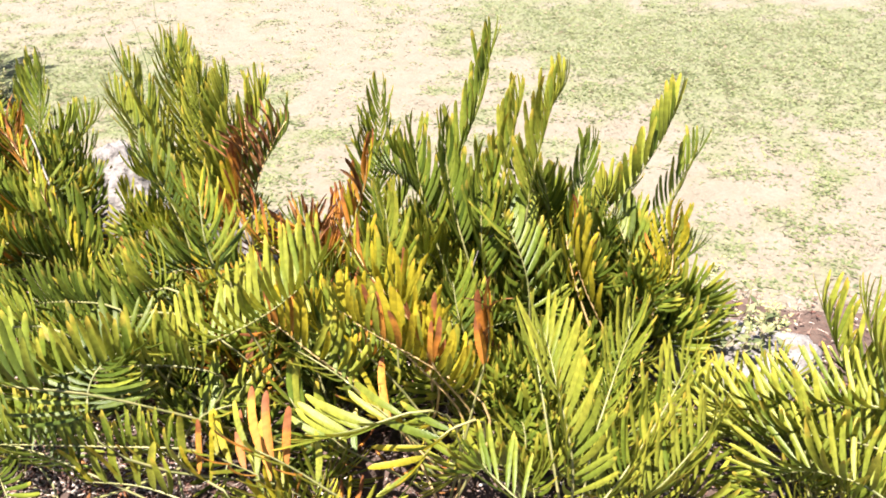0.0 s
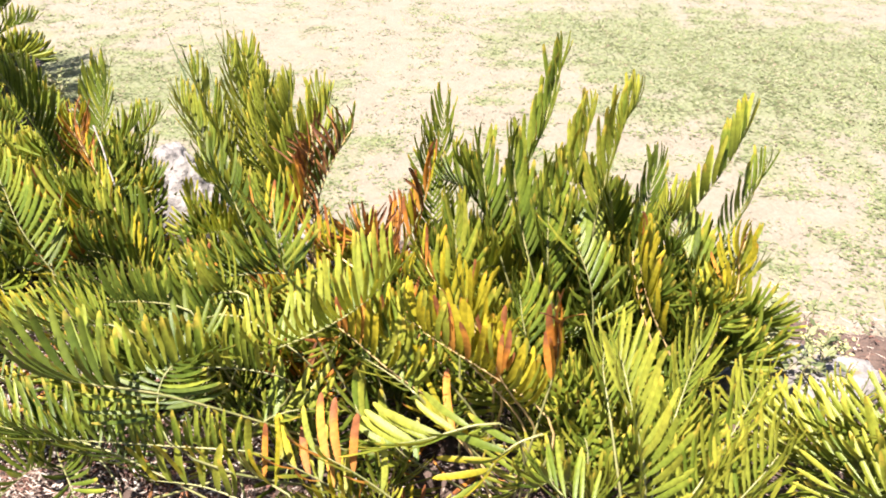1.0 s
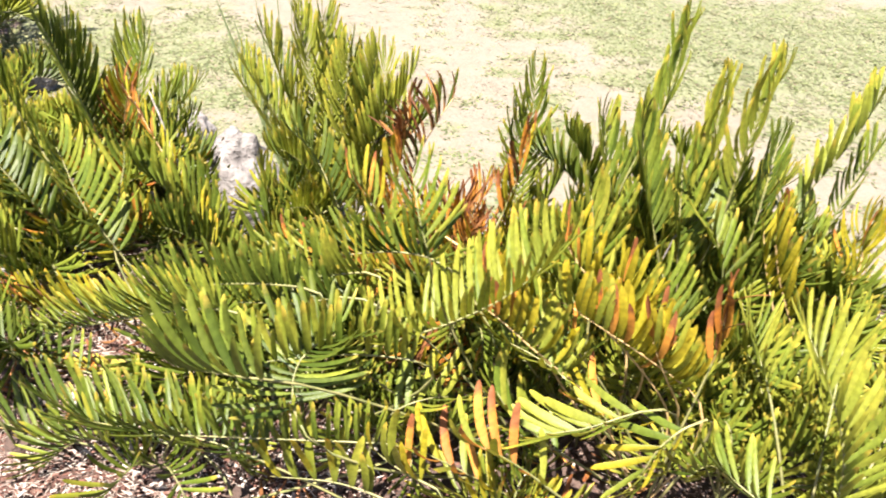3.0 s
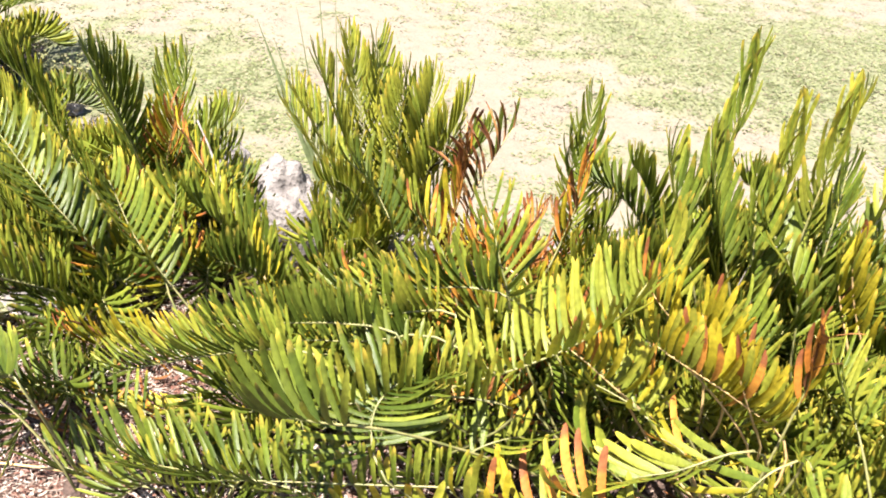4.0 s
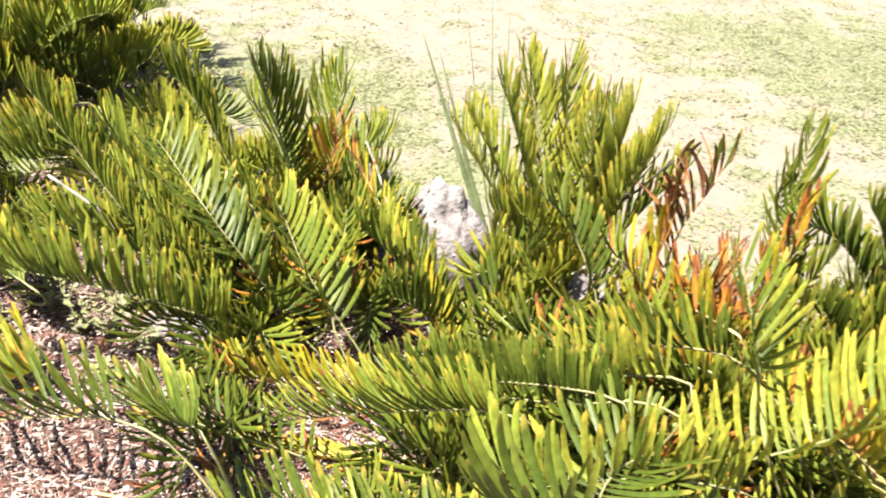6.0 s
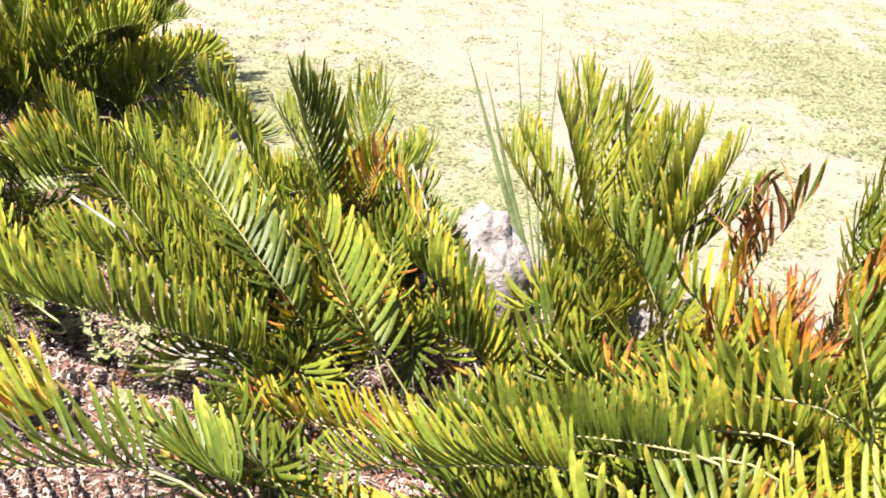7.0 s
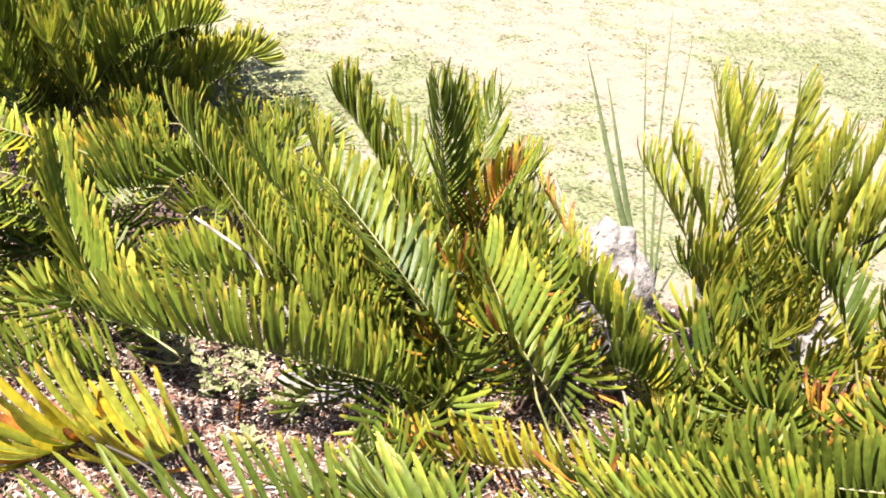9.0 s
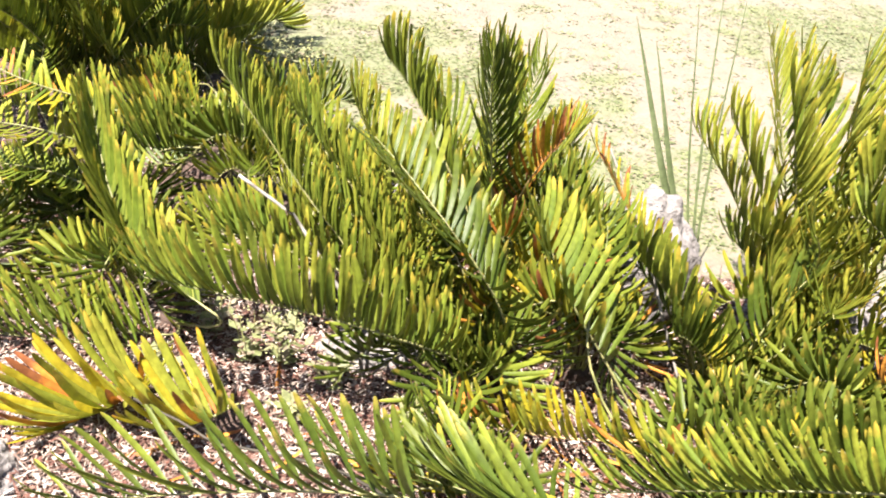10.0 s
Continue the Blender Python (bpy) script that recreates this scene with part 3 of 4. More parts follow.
cycad("golden cycad with upright leaflets among the green ones", 0.02, 1.8, combs=[
    ((0.01, 1.78, 0.38), (-0.06, 1.80, 0.46), (-0.13, 1.84, 0.53), "y", 0.11, {"wide": 1.2, "gap": 0.026, "lift": 55}),
    ((0.07, 1.70, 0.32), (0.02, 1.70, 0.44), (-0.01, 1.72, 0.51), "y", 0.12, {"wide": 1.3, "gap": 0.028, "lift": 55}),
    ((-0.21, 1.80, 0.29), (-0.27, 1.82, 0.36), (-0.35, 1.86, 0.38), "m", 0.11, {"wide": 1.2, "gap": 0.026, "lift": 55}),
    ((0.16, 1.76, 0.31), (0.13, 1.78, 0.39), (0.11, 1.82, 0.46), "g", 0.11, {"wide": 1.2, "gap": 0.026, "lift": 40}),
    ((-0.03, 1.86, 0.42), (-0.04, 1.88, 0.51), (-0.06, 1.92, 0.59), "l", 0.12, {"wide": 1.2, "gap": 0.03, "lift": 40, "lean": (45, 18)})])
cycad("golden cycad with broad rust tipped leaflets over dark mulch", 0.12, 1.6, combs=[
    ((0.16, 1.63, 0.30), (0.03, 1.63, 0.39), (-0.09, 1.64, 0.46), "q", 0.115, {"lift": 72, "lean": (98, 60), "wide": 1.7, "gap": 0.024}),
    ((-0.10, 1.63, 0.31), (-0.20, 1.63, 0.39), (-0.28, 1.65, 0.45), "x", 0.11, {"lift": 70, "lean": (95, 60), "wide": 1.6, "gap": 0.026}),
    ((0.19, 1.62, 0.36), (0.20, 1.63, 0.43), (0.20, 1.64, 0.49), "u", 0.13, {"lift": 50, "lean": (40, 15), "wide": 1.8, "gap": 0.03}),
    ((0.04, 1.52, 0.32), (-0.06, 1.50, 0.29), (-0.14, 1.49, 0.26), "l", 0.12, {"lift": 28, "lean": (48, 22), "wide": 1.9, "gap": 0.036}),
    ((0.14, 1.52, 0.29), (0.09, 1.50, 0.25), (0.06, 1.48, 0.19), "m", 0.12, {"lift": 35, "lean": (55, 25), "wide": 1.8, "gap": 0.036}),
    ((-0.13, 1.44, 0.17), (-0.22, 1.44, 0.24), (-0.30, 1.45, 0.27), "t", 0.12, {"lift": 40, "lean": (70, 35), "wide": 1.9, "gap": 0.04})])
cycad("yellowing cycad with rust coloured leaflets by the lawn", 0.6, 1.92, combs=[
    ((0.48, 1.93, 0.29), (0.41, 1.94, 0.44), (0.39, 1.96, 0.55), "q", 0.11, {"lift": 40, "lean": (50, 25), "wide": 1.5, "gap": 0.026}),
    ((0.64, 2.02, 0.33), (0.66, 2.04, 0.43), (0.65, 2.06, 0.52), "q", 0.1, {"lift": 40, "lean": (50, 25), "wide": 1.5, "gap": 0.026})])
cycad("low cycad with broad yellowing leaflets by the path", -0.42, 1.5, combs=[
    ((-0.48, 1.48, 0.07), (-0.59, 1.50, 0.08), (-0.71, 1.52, 0.06), "t", 0.14, {"wide": 1.7, "gap": 0.05, "lift": 82, "lean": (95, 70)}),
    ((-0.72, 1.52, 0.10), (-0.91, 1.56, 0.12), (-1.18, 1.64, 0.07), "d", 0.135, {"gap": 0.028, "lift": 35, "lean": (80, 35)}),
    ((-0.22, 1.50, 0.09), (-0.31, 1.50, 0.14), (-0.39, 1.52, 0.18), "t", 0.12, {"wide": 1.8, "gap": 0.04, "lift": 25}),
    ((-0.38, 1.46, 0.14), (-0.43, 1.48, 0.15), (-0.50, 1.50, 0.19), "t", 0.13, {"wide": 1.7, "gap": 0.05, "lift": 60}),
    ((-0.48, 1.60, 0.16), (-0.42, 1.62, 0.21), (-0.34, 1.64, 0.21), "l", 0.13, {"wide": 1.7, "gap": 0.036, "lift": 15})])
cycad("low green cycad with upright combs by the path", -0.8, 1.54, combs=[
    ((-0.46, 1.50, 0.20), (-0.69, 1.50, 0.19), (-0.98, 1.53, 0.14), "g", 0.1, {"lift": 78, "lean": (92, 75), "gap": 0.03, "wide": 1.3}),
    ((-0.95, 1.62, 0.03), (-1.09, 1.64, 0.04), (-1.27, 1.68, 0.09), "d", 0.14, {"lift": 45, "lean": (70, 30), "gap": 0.028}),
    ((-1.19, 1.66, -0.03), (-1.29, 1.68, -0.03), (-1.41, 1.70, -0.01), "d", 0.13, {"lift": 45, "lean": (70, 30), "gap": 0.028})])
cycad("green cycad with stiff combs crowded by its neighbours", -0.62, 2.12, combs=[
    ((-0.87, 2.26, 0.17), (-0.79, 2.30, 0.23), (-0.68, 2.34, 0.30), "l", 0.11, {"lift": 60, "lean": (80, 50), "gap": 0.02}),
    ((-0.83, 2.30, 0.19), (-0.88, 2.32, 0.29), (-0.90, 2.35, 0.38), "l", 0.1, {"lift": 35, "lean": (30, 12), "gap": 0.02}),
    ((-0.55, 2.28, 0.18), (-0.59, 2.30, 0.18), (-0.65, 2.35, 0.19), "l", 0.13, {"lift": 75, "lean": (100, 85), "gap": 0.026, "wide": 1.3}),
    ((-0.97, 2.14, 0.14), (-1.10, 2.30, 0.29), (-1.31, 2.45, 0.54), "x", 0.085, {"lift": 40, "lean": (36, 20), "gap": 0.026}),
    ((-0.65, 2.15, 0.36), (-0.71, 2.20, 0.47), (-0.80, 2.25, 0.55), "d", 0.11, {"lift": 45, "lean": (60, 30)}),
    ((-0.51, 2.05, 0.33), (-0.56, 2.10, 0.42), (-0.63, 2.15, 0.48), "m", 0.11, {"lift": 45, "lean": (60, 30)})])
cycad("cycad with level combs and rust tipped leaflets over the mulch", -0.7, 1.78, combs=[
    ((-0.84, 1.70, 0.36), (-1.01, 1.73, 0.31), (-1.29, 1.79, 0.18), "g", 0.115, {"lift": 64, "lean": (72, 48), "gap": 0.02, "wide": 1.1}),
    ((-0.67, 1.69, 0.44), (-0.83, 1.74, 0.40), (-1.07, 1.84, 0.31), "d", 0.1, {"lift": 70, "lean": (94, 72), "gap": 0.019, "wide": 1.25}),
    ((-0.54, 1.75, 0.45), (-0.64, 1.80, 0.40), (-0.74, 1.84, 0.35), "l", 0.12, {"lift": 62, "lean": (100, 80), "gap": 0.026, "wide": 1.4}),
    ((-0.42, 1.60, 0.34), (-0.57, 1.60, 0.34), (-0.76, 1.56, 0.33), "l", 0.13, {"lift": 68, "lean": (98, 80), "gap": 0.026, "wide": 1.2}),
    ((-0.75, 1.55, 0.32), (-0.80, 1.56, 0.34), (-0.84, 1.56, 0.35), "g", 0.13, {"lift": 50, "lean": (60, 30), "wide": 1.5})])
cycad("cycad with yellow green combs lying on the mulch", -1.06, 2.02, combs=[
    ((-1.13, 2.08, 0.06), (-1.34, 2.06, 0.05), (-1.54, 2.05, 0.08), "x", 0.115, {"lift": 60, "lean": (70, 45), "gap": 0.022, "wide": 1.1}),
    ((-1.44, 2.22, 0.18), (-1.56, 2.21, 0.39), (-1.78, 2.36, 0.53), "d", 0.135, {"lift": 22, "gap": 0.027, "wide": 1.35, "lean": (82, 40)}),
    ((-1.24, 2.12, 0.21), (-1.34, 2.16, 0.34), (-1.42, 2.22, 0.46), "g", 0.13, {"lift": 35, "gap": 0.027, "wide": 1.35, "lean": (75, 40)}),
    ((-1.28, 2.20, 0.27), (-1.27, 2.25, 0.35), (-1.27, 2.30, 0.43), "g", 0.12, {"lift": 35, "gap": 0.024, "wide": 1.3}),
    ((-1.08, 1.90, -0.02), (-1.33, 1.94, -0.04), (-1.70, 1.98, -0.04), "y", 0.09, {"lift": 25, "lean": (28, 16), "gap": 0.03})])
cycad("cycad with long broad green leaflets reaching over the mulch", -1.34, 1.66, combs=[
    ((-1.57, 1.66, 0.25), (-1.81, 1.69, 0.19), (-2.21, 1.75, 0.01), "d", 0.165, {"gap": 0.052, "lift": 60, "lean": (76, 52), "wide": 1.05}),
    ((-1.38, 1.58, 0.34), (-1.45, 1.66, 0.27), (-1.53, 1.72, 0.24), "d", 0.17, {"gap": 0.026, "lift": 45, "lean": (34, 18), "wide": 1.2}),
    ((-1.24, 1.86, 0.01), (-1.52, 1.88, 0.06), (-1.78, 1.90, 0.08), "d", 0.12, {"lift": 40, "gap": 0.03, "wide": 1.2})])
cycad("yellow green cycad lying low on pale leaf litter", -2.0, 2.06, combs=[
    ((-1.99, 2.04, 0.03), (-2.05, 2.00, 0.01), (-2.11, 1.97, 0.01), "t", 0.19, {"gap": 0.0125, "lift": 50, "lean": (98, 40), "wide": 1.0}),
    ((-2.22, 2.14, -0.04), (-2.27, 2.06, -0.04), (-2.31, 2.00, -0.04), "t", 0.21, {"gap": 0.0105, "lift": 50, "lean": (86, 18), "wide": 1.0})])
cycad("large bright green cycad with sweeping combs", -1.52, 2.26, combs=[
    ((-1.55, 2.16, 0.14), (-1.83, 2.08, 0.26), (-2.17, 2.06, 0.31), "g", 0.15, {"gap": 0.0175, "lift": 64, "lean": (86, 54), "wide": 0.95}),
    ((-1.58, 2.26, 0.17), (-1.83, 2.30, 0.23), (-2.17, 2.36, 0.26), "g", 0.14, {"gap": 0.0175, "lift": 64, "lean": (86, 56), "wide": 0.95}),
    ((-1.82, 2.30, 0.30), (-1.98, 2.35, 0.47), (-2.11, 2.38, 0.64), "g", 0.12, {"gap": 0.017, "lift": 75, "lean": (45, 25), "wide": 0.85}),
    ((-1.54, 2.40, 0.33), (-1.69, 2.48, 0.55), (-1.77, 2.50, 0.66), "g", 0.13, {"gap": 0.017, "lift": 70, "lean": (45, 25), "wide": 0.85})])
cycad("bright green cycad with steep narrow fronds", -1.48, 2.31, combs=[
    ((-1.71, 2.35, 0.29), (-1.86, 2.42, 0.42), (-1.98, 2.50, 0.51), "g", 0.125, {"gap": 0.018, "lift": 60, "lean": (60, 30), "wide": 0.85}),
    ((-1.61, 2.40, 0.29), (-1.75, 2.50, 0.40), (-1.87, 2.60, 0.53), "l", 0.125, {"gap": 0.018, "lift": 60, "lean": (60, 30), "wide": 0.85}),
    ((-1.67, 2.30, 0.22), (-1.79, 2.35, 0.32), (-1.94, 2.45, 0.39), "g", 0.13, {"gap": 0.018, "lift": 60, "lean": (60, 30), "wide": 0.85})])
cycad("cycad with a folded upright frond above the mulch", -2.26, 2.4, combs=[
    ((-2.11, 2.20, 0.16), (-2.32, 2.32, 0.26), (-2.47, 2.52, 0.46), "g", 0.15, {"gap": 0.011, "lift": 50, "lean": (52, 26)}),
    ((-2.24, 2.26, 0.01), (-2.43, 2.28, -0.01), (-2.71, 2.30, -0.01), "g", 0.15, {"gap": 0.03, "lift": 66, "lean": (76, 55), "wide": 1.05}),
    ((-2.25, 2.20, 0.02), (-2.47, 2.20, -0.00), (-2.66, 2.20, 0.00), "g", 0.14, {"gap": 0.028, "lift": 62, "lean": (76, 55), "wide": 1.05})])
cycad("cycad with broad ladder fronds against the lawn", 0.52, 2.04, combs=[
    ((0.51, 2.15, 0.50), (0.59, 2.17, 0.64), (0.64, 2.19, 0.77), "l", 0.12, {"gap": 0.03, "lift": 38, "roll": -35, "wide": 1.5, "lean": (60, 25)}),
    ((0.58, 2.06, 0.22), (0.56, 2.12, 0.38), (0.52, 2.20, 0.48), "g", 0.125, {"gap": 0.031, "lift": 8, "wide": 1.4, "lean": (62, 35)}),
    ((0.65, 2.22, 0.41), (0.69, 2.26, 0.52), (0.74, 2.30, 0.61), "g", 0.1, {"gap": 0.024, "lift": 40, "lean": (45, 20)}),
    ((0.61, 2.04, 0.24), (0.63, 2.05, 0.36), (0.66, 2.08, 0.47), "y", 0.1, {"gap": 0.026, "lift": 30, "wide": 1.3}),
    ((0.43, 1.95, 0.33), (0.40, 1.97, 0.41), (0.38, 2.00, 0.50), "y", 0.11, {"gap": 0.028, "lift": 30, "wide": 1.4}),
    ((0.30, 1.92, 0.31), (0.27, 1.95, 0.47), (0.21, 2.00, 0.55), "g", 0.13, {"gap": 0.03, "lift": 15, "wide": 1.5})])
cycad("upright bushy green cycad against the pale lawn", 0.2, 2.14, combs=[
    ((0.06, 2.14, 0.52), (0.13, 2.20, 0.71), (0.18, 2.26, 0.88), "g", 0.125, {"gap": 0.024, "lift": 40, "lean": (42, 15)}),
    ((0.28, 2.00, 0.56), (0.30, 2.02, 0.73), (0.34, 2.06, 0.84), "l", 0.125, {"gap": 0.022, "lift": 45, "lean": (42, 18)}),
    ((0.21, 2.02, 0.51), (0.22, 2.05, 0.66), (0.24, 2.10, 0.79), "l", 0.125, {"gap": 0.024, "lift": 45, "lean": (42, 18)}),
    ((0.05, 2.05, 0.45), (0.01, 2.10, 0.57), (-0.01, 2.15, 0.66), "g", 0.12, {"gap": 0.024, "lift": 40, "lean": (55, 20)})])
cycad("green cycad with stiff upright fronds against the lawn", 0.24, 2.19, combs=[
    ((0.13, 2.00, 0.45), (0.09, 2.05, 0.58), (0.07, 2.10, 0.71), "g", 0.12, {"gap": 0.022, "lift": 40, "lean": (50, 20)}),
    ((0.19, 1.95, 0.38), (0.17, 1.98, 0.52), (0.17, 2.05, 0.64), "g", 0.13, {"gap": 0.024, "lift": 40, "lean": (55, 22)}),
    ((0.40, 2.10, 0.42), (0.42, 2.15, 0.55), (0.44, 2.20, 0.64), "d", 0.1, {"gap": 0.022, "lift": 40, "lean": (50, 20)})])
cycad("lush lime green cycad with arching combs", 0.4, 1.4, combs=[
    ((0.37, 1.34, 0.29), (0.35, 1.39, 0.44), (0.30, 1.52, 0.54), "l", 0.13, {"gap": 0.026, "lift": 45, "wide": 1.2, "lean": (60, 25)}),
    ((0.44, 1.42, 0.20), (0.52, 1.50, 0.27), (0.63, 1.66, 0.39), "l", 0.135, {"gap": 0.023, "lift": 55, "wide": 1.1, "lean": (70, 35)}),
    ((0.47, 1.38, 0.24), (0.57, 1.44, 0.25), (0.65, 1.52, 0.32), "l", 0.14, {"gap": 0.024, "lift": 52, "wide": 1.1, "lean": (70, 40)}),
    ((0.29, 1.38, 0.22), (0.24, 1.42, 0.23), (0.20, 1.46, 0.25), "g", 0.11, {"gap": 0.028, "lift": 35, "wide": 1.3, "lean": (60, 25)}),
    ((0.44, 1.56, 0.27), (0.48, 1.66, 0.34), (0.53, 1.78, 0.40), "l", 0.12, {"gap": 0.024, "lift": 52, "wide": 1.1, "lean": (60, 25)}),
    ((0.32, 1.60, 0.32), (0.31, 1.66, 0.36), (0.31, 1.75, 0.39), "l", 0.12, {"gap": 0.024, "lift": 52, "wide": 1.1, "lean": (60, 25)})])
cycad("bright green cycad with drooping fronds beside the long rock", 1.08, 1.7, combs=[
    ((1.10, 1.66, 0.28), (0.95, 1.72, 0.24), (0.71, 1.80, 0.12), "l", 0.14, {"gap": 0.025, "lift": 30, "wide": 1.1, "lean": (80, 45)}),
    ((1.10, 1.75, 0.13), (1.06, 1.85, 0.25), (1.01, 1.95, 0.36), "l", 0.13, {"gap": 0.023, "lift": 55, "wide": 1.1, "lean": (55, 25)}),
    ((1.11, 1.65, 0.27), (1.06, 1.72, 0.37), (1.05, 1.80, 0.43), "l", 0.14, {"gap": 0.024, "lift": 50, "wide": 1.1, "lean": (60, 30)}),
    ((1.06, 1.60, 0.22), (0.90, 1.64, 0.22), (0.75, 1.68, 0.15), "l", 0.14, {"gap": 0.024, "lift": 48, "wide": 1.1, "lean": (80, 45)}),
    ((1.02, 1.48, 0.20), (0.92, 1.52, 0.22), (0.82, 1.55, 0.16), "l", 0.14, {"gap": 0.024, "lift": 48, "wide": 1.1, "lean": (80, 45)})])
cycad("dying cycad with curled orange and brown leaflets", -0.4, 2.26, combs=[
    ((-0.54, 2.18, 0.29), (-0.52, 2.22, 0.43), (-0.49, 2.25, 0.60), "u", 0.13, {"lift": 55, "lean": (45, 18), "gap": 0.034, "wide": 1.3}),
    ((-0.49, 2.25, 0.38), (-0.45, 2.28, 0.53), (-0.38, 2.30, 0.65), "b", 0.12, {"lift": 50, "lean": (50, 18), "gap": 0.026}),
    ((-0.52, 2.28, 0.43), (-0.50, 2.30, 0.55), (-0.50, 2.32, 0.65), "b", 0.1, {"lift": 50, "lean": (50, 18), "gap": 0.026}),
    ((-0.22, 2.30, 0.32), (-0.19, 2.34, 0.41), (-0.17, 2.38, 0.51), "u", 0.13, {"lift": 60, "lean": (50, 20), "gap": 0.034, "wide": 1.4})])
cycad("half dry cycad with golden and rust leaflets", -0.36, 2.31, combs=[
    ((-0.40, 2.00, 0.29), (-0.50, 2.05, 0.27), (-0.62, 2.10, 0.23), "t", 0.12, {"lift": 68, "lean": (85, 55), "gap": 0.028, "wide": 1.3}),
    ((-0.37, 2.10, 0.35), (-0.43, 2.15, 0.35), (-0.47, 2.20, 0.35), "o", 0.13, {"lift": 62, "lean": (80, 50), "gap": 0.03, "wide": 1.3}),
    ((-0.71, 2.00, 0.22), (-0.73, 2.02, 0.28), (-0.76, 2.04, 0.33), "u", 0.1, {"lift": 40, "lean": (40, 20), "gap": 0.04})])
cycad("cycad with orange tipped level combs below the tall clump", -2.36, 3.06, combs=[
    ((-2.41, 3.05, 0.26), (-2.58, 3.05, 0.20), (-2.75, 3.02, 0.11), "r", 0.12, {"lift": 72, "lean": (98, 84), "gap": 0.0155, "wide": 1.0}),
    ((-2.48, 3.20, 0.27), (-2.62, 3.20, 0.22), (-2.77, 3.20, 0.15), "r", 0.11, {"lift": 72, "lean": (98, 84), "gap": 0.0155, "wide": 1.0}),
    ((-2.58, 3.40, 0.27), (-2.69, 3.40, 0.27), (-2.80, 3.40, 0.26), "g", 0.13, {"lift": 65, "lean": (85, 55), "gap": 0.018}),
    ((-2.45, 3.60, 0.22), (-2.55, 3.60, 0.24), (-2.65, 3.60, 0.30), "g", 0.12, {"lift": 60, "lean": (80, 50), "gap": 0.018}),
    ((-2.38, 2.85, 0.18), (-2.43, 2.80, 0.18), (-2.48, 2.75, 0.18), "d", 0.1, {"lift": 20, "lean": (88, 60), "gap": 0.02}),
    ((-2.30, 2.95, 0.22), (-2.43, 2.98, 0.21), (-2.56, 3.00, 0.16), "g", 0.12, {"lift": 66, "lean": (96, 80), "gap": 0.016, "wide": 1.0})])
cycad("dark green cycad with dense combs over shaded mulch", -2.62, 2.92, combs=[
    ((-2.42, 2.95, 0.21), (-2.54, 2.93, 0.19), (-2.67, 2.90, 0.13), "d", 0.12, {"lift": 70, "lean": (98, 80), "gap": 0.016, "wide": 1.0}),
    ((-2.38, 2.86, 0.21), (-2.47, 2.84, 0.19), (-2.58, 2.82, 0.15), "d", 0.11, {"lift": 66, "lean": (96, 80), "gap": 0.016, "wide": 1.0}),
    ((-2.75, 3.00, 0.18), (-2.86, 2.98, 0.20), (-2.98, 2.96, 0.23), "d", 0.12, {"lift": 60, "lean": (90, 70), "gap": 0.018}),
    ((-2.53, 2.70, 0.14), (-2.63, 2.68, 0.15), (-2.75, 2.66, 0.13), "d", 0.1, {"lift": 30, "lean": (86, 60), "gap": 0.02})])
cycad("green cycad with long level combs over shaded mulch", -2.8, 3.1, combs=[
    ((-2.55, 2.72, 0.37), (-2.65, 2.68, 0.41), (-2.80, 2.66, 0.46), "r", 0.12, {"lift": -8, "lean": (88, 60), "gap": 0.016}),
    ((-2.54, 2.62, 0.29), (-2.63, 2.58, 0.34), (-2.77, 2.56, 0.35), "l", 0.12, {"lift": -5, "lean": (88, 60), "gap": 0.016}),
    ((-2.54, 2.58, 0.20), (-2.63, 2.54, 0.25), (-2.75, 2.50, 0.27), "g", 0.11, {"lift": -5, "lean": (88, 60), "gap": 0.016}),
    ((-2.96, 3.15, 0.24), (-2.95, 3.20, 0.35), (-2.93, 3.25, 0.48), "g", 0.13, {"lift": 25, "lean": (80, 40), "gap": 0.016}),
    ((-2.87, 3.30, 0.18), (-2.94, 3.35, 0.29), (-3.00, 3.40, 0.36), "d", 0.13, {"lift": 35, "lean": (70, 35), "gap": 0.018})])

# Low young plants that fill the bed between the larger ones
for x, y, reach, height, count, tones in (
        (0.20, 2.20, 0.22, 0.66, 16, "gdgl"), (0.46, 2.20, 0.26, 0.58, 14, "gdl"), (0.66, 2.14, 0.24, 0.36, 9, "gdl"), (0.06, 2.06, 0.26, 0.44, 10, "gdl"),
        (0.36, 1.94, 0.24, 0.34, 9, "gdl"), (0.30, 1.62, 0.26, 0.24, 8, "lg"), (0.56, 1.66, 0.28, 0.24, 8, "lgl"), (0.86, 1.80, 0.26, 0.2, 7, "lg"),
        (1.24, 1.84, 0.32, 0.30, 9, "lg"), (0.08, 2.14, 0.24, 0.62, 13, "gdl"), (0.34, 2.08, 0.22, 0.62, 13, "gdl"), (0.56, 2.08, 0.22, 0.46, 12, "gdl"),
        (0.14, 1.90, 0.28, 0.36, 12, "gdl"), (0.44, 1.78, 0.26, 0.28, 9, "lg"), (0.10, 2.30, 0.3, 0.76, 15, "gd"), (0.40, 2.28, 0.3, 0.72, 15, "gdl"),
        (0.64, 2.22, 0.22, 0.56, 10, "gd"), (0.98, 1.62, 0.3, 0.22, 9, "lg")):
    cycad("young green cycad crowded between larger ones", x, y, ring(x, y, reach, height, count, tones), 0.13, True)
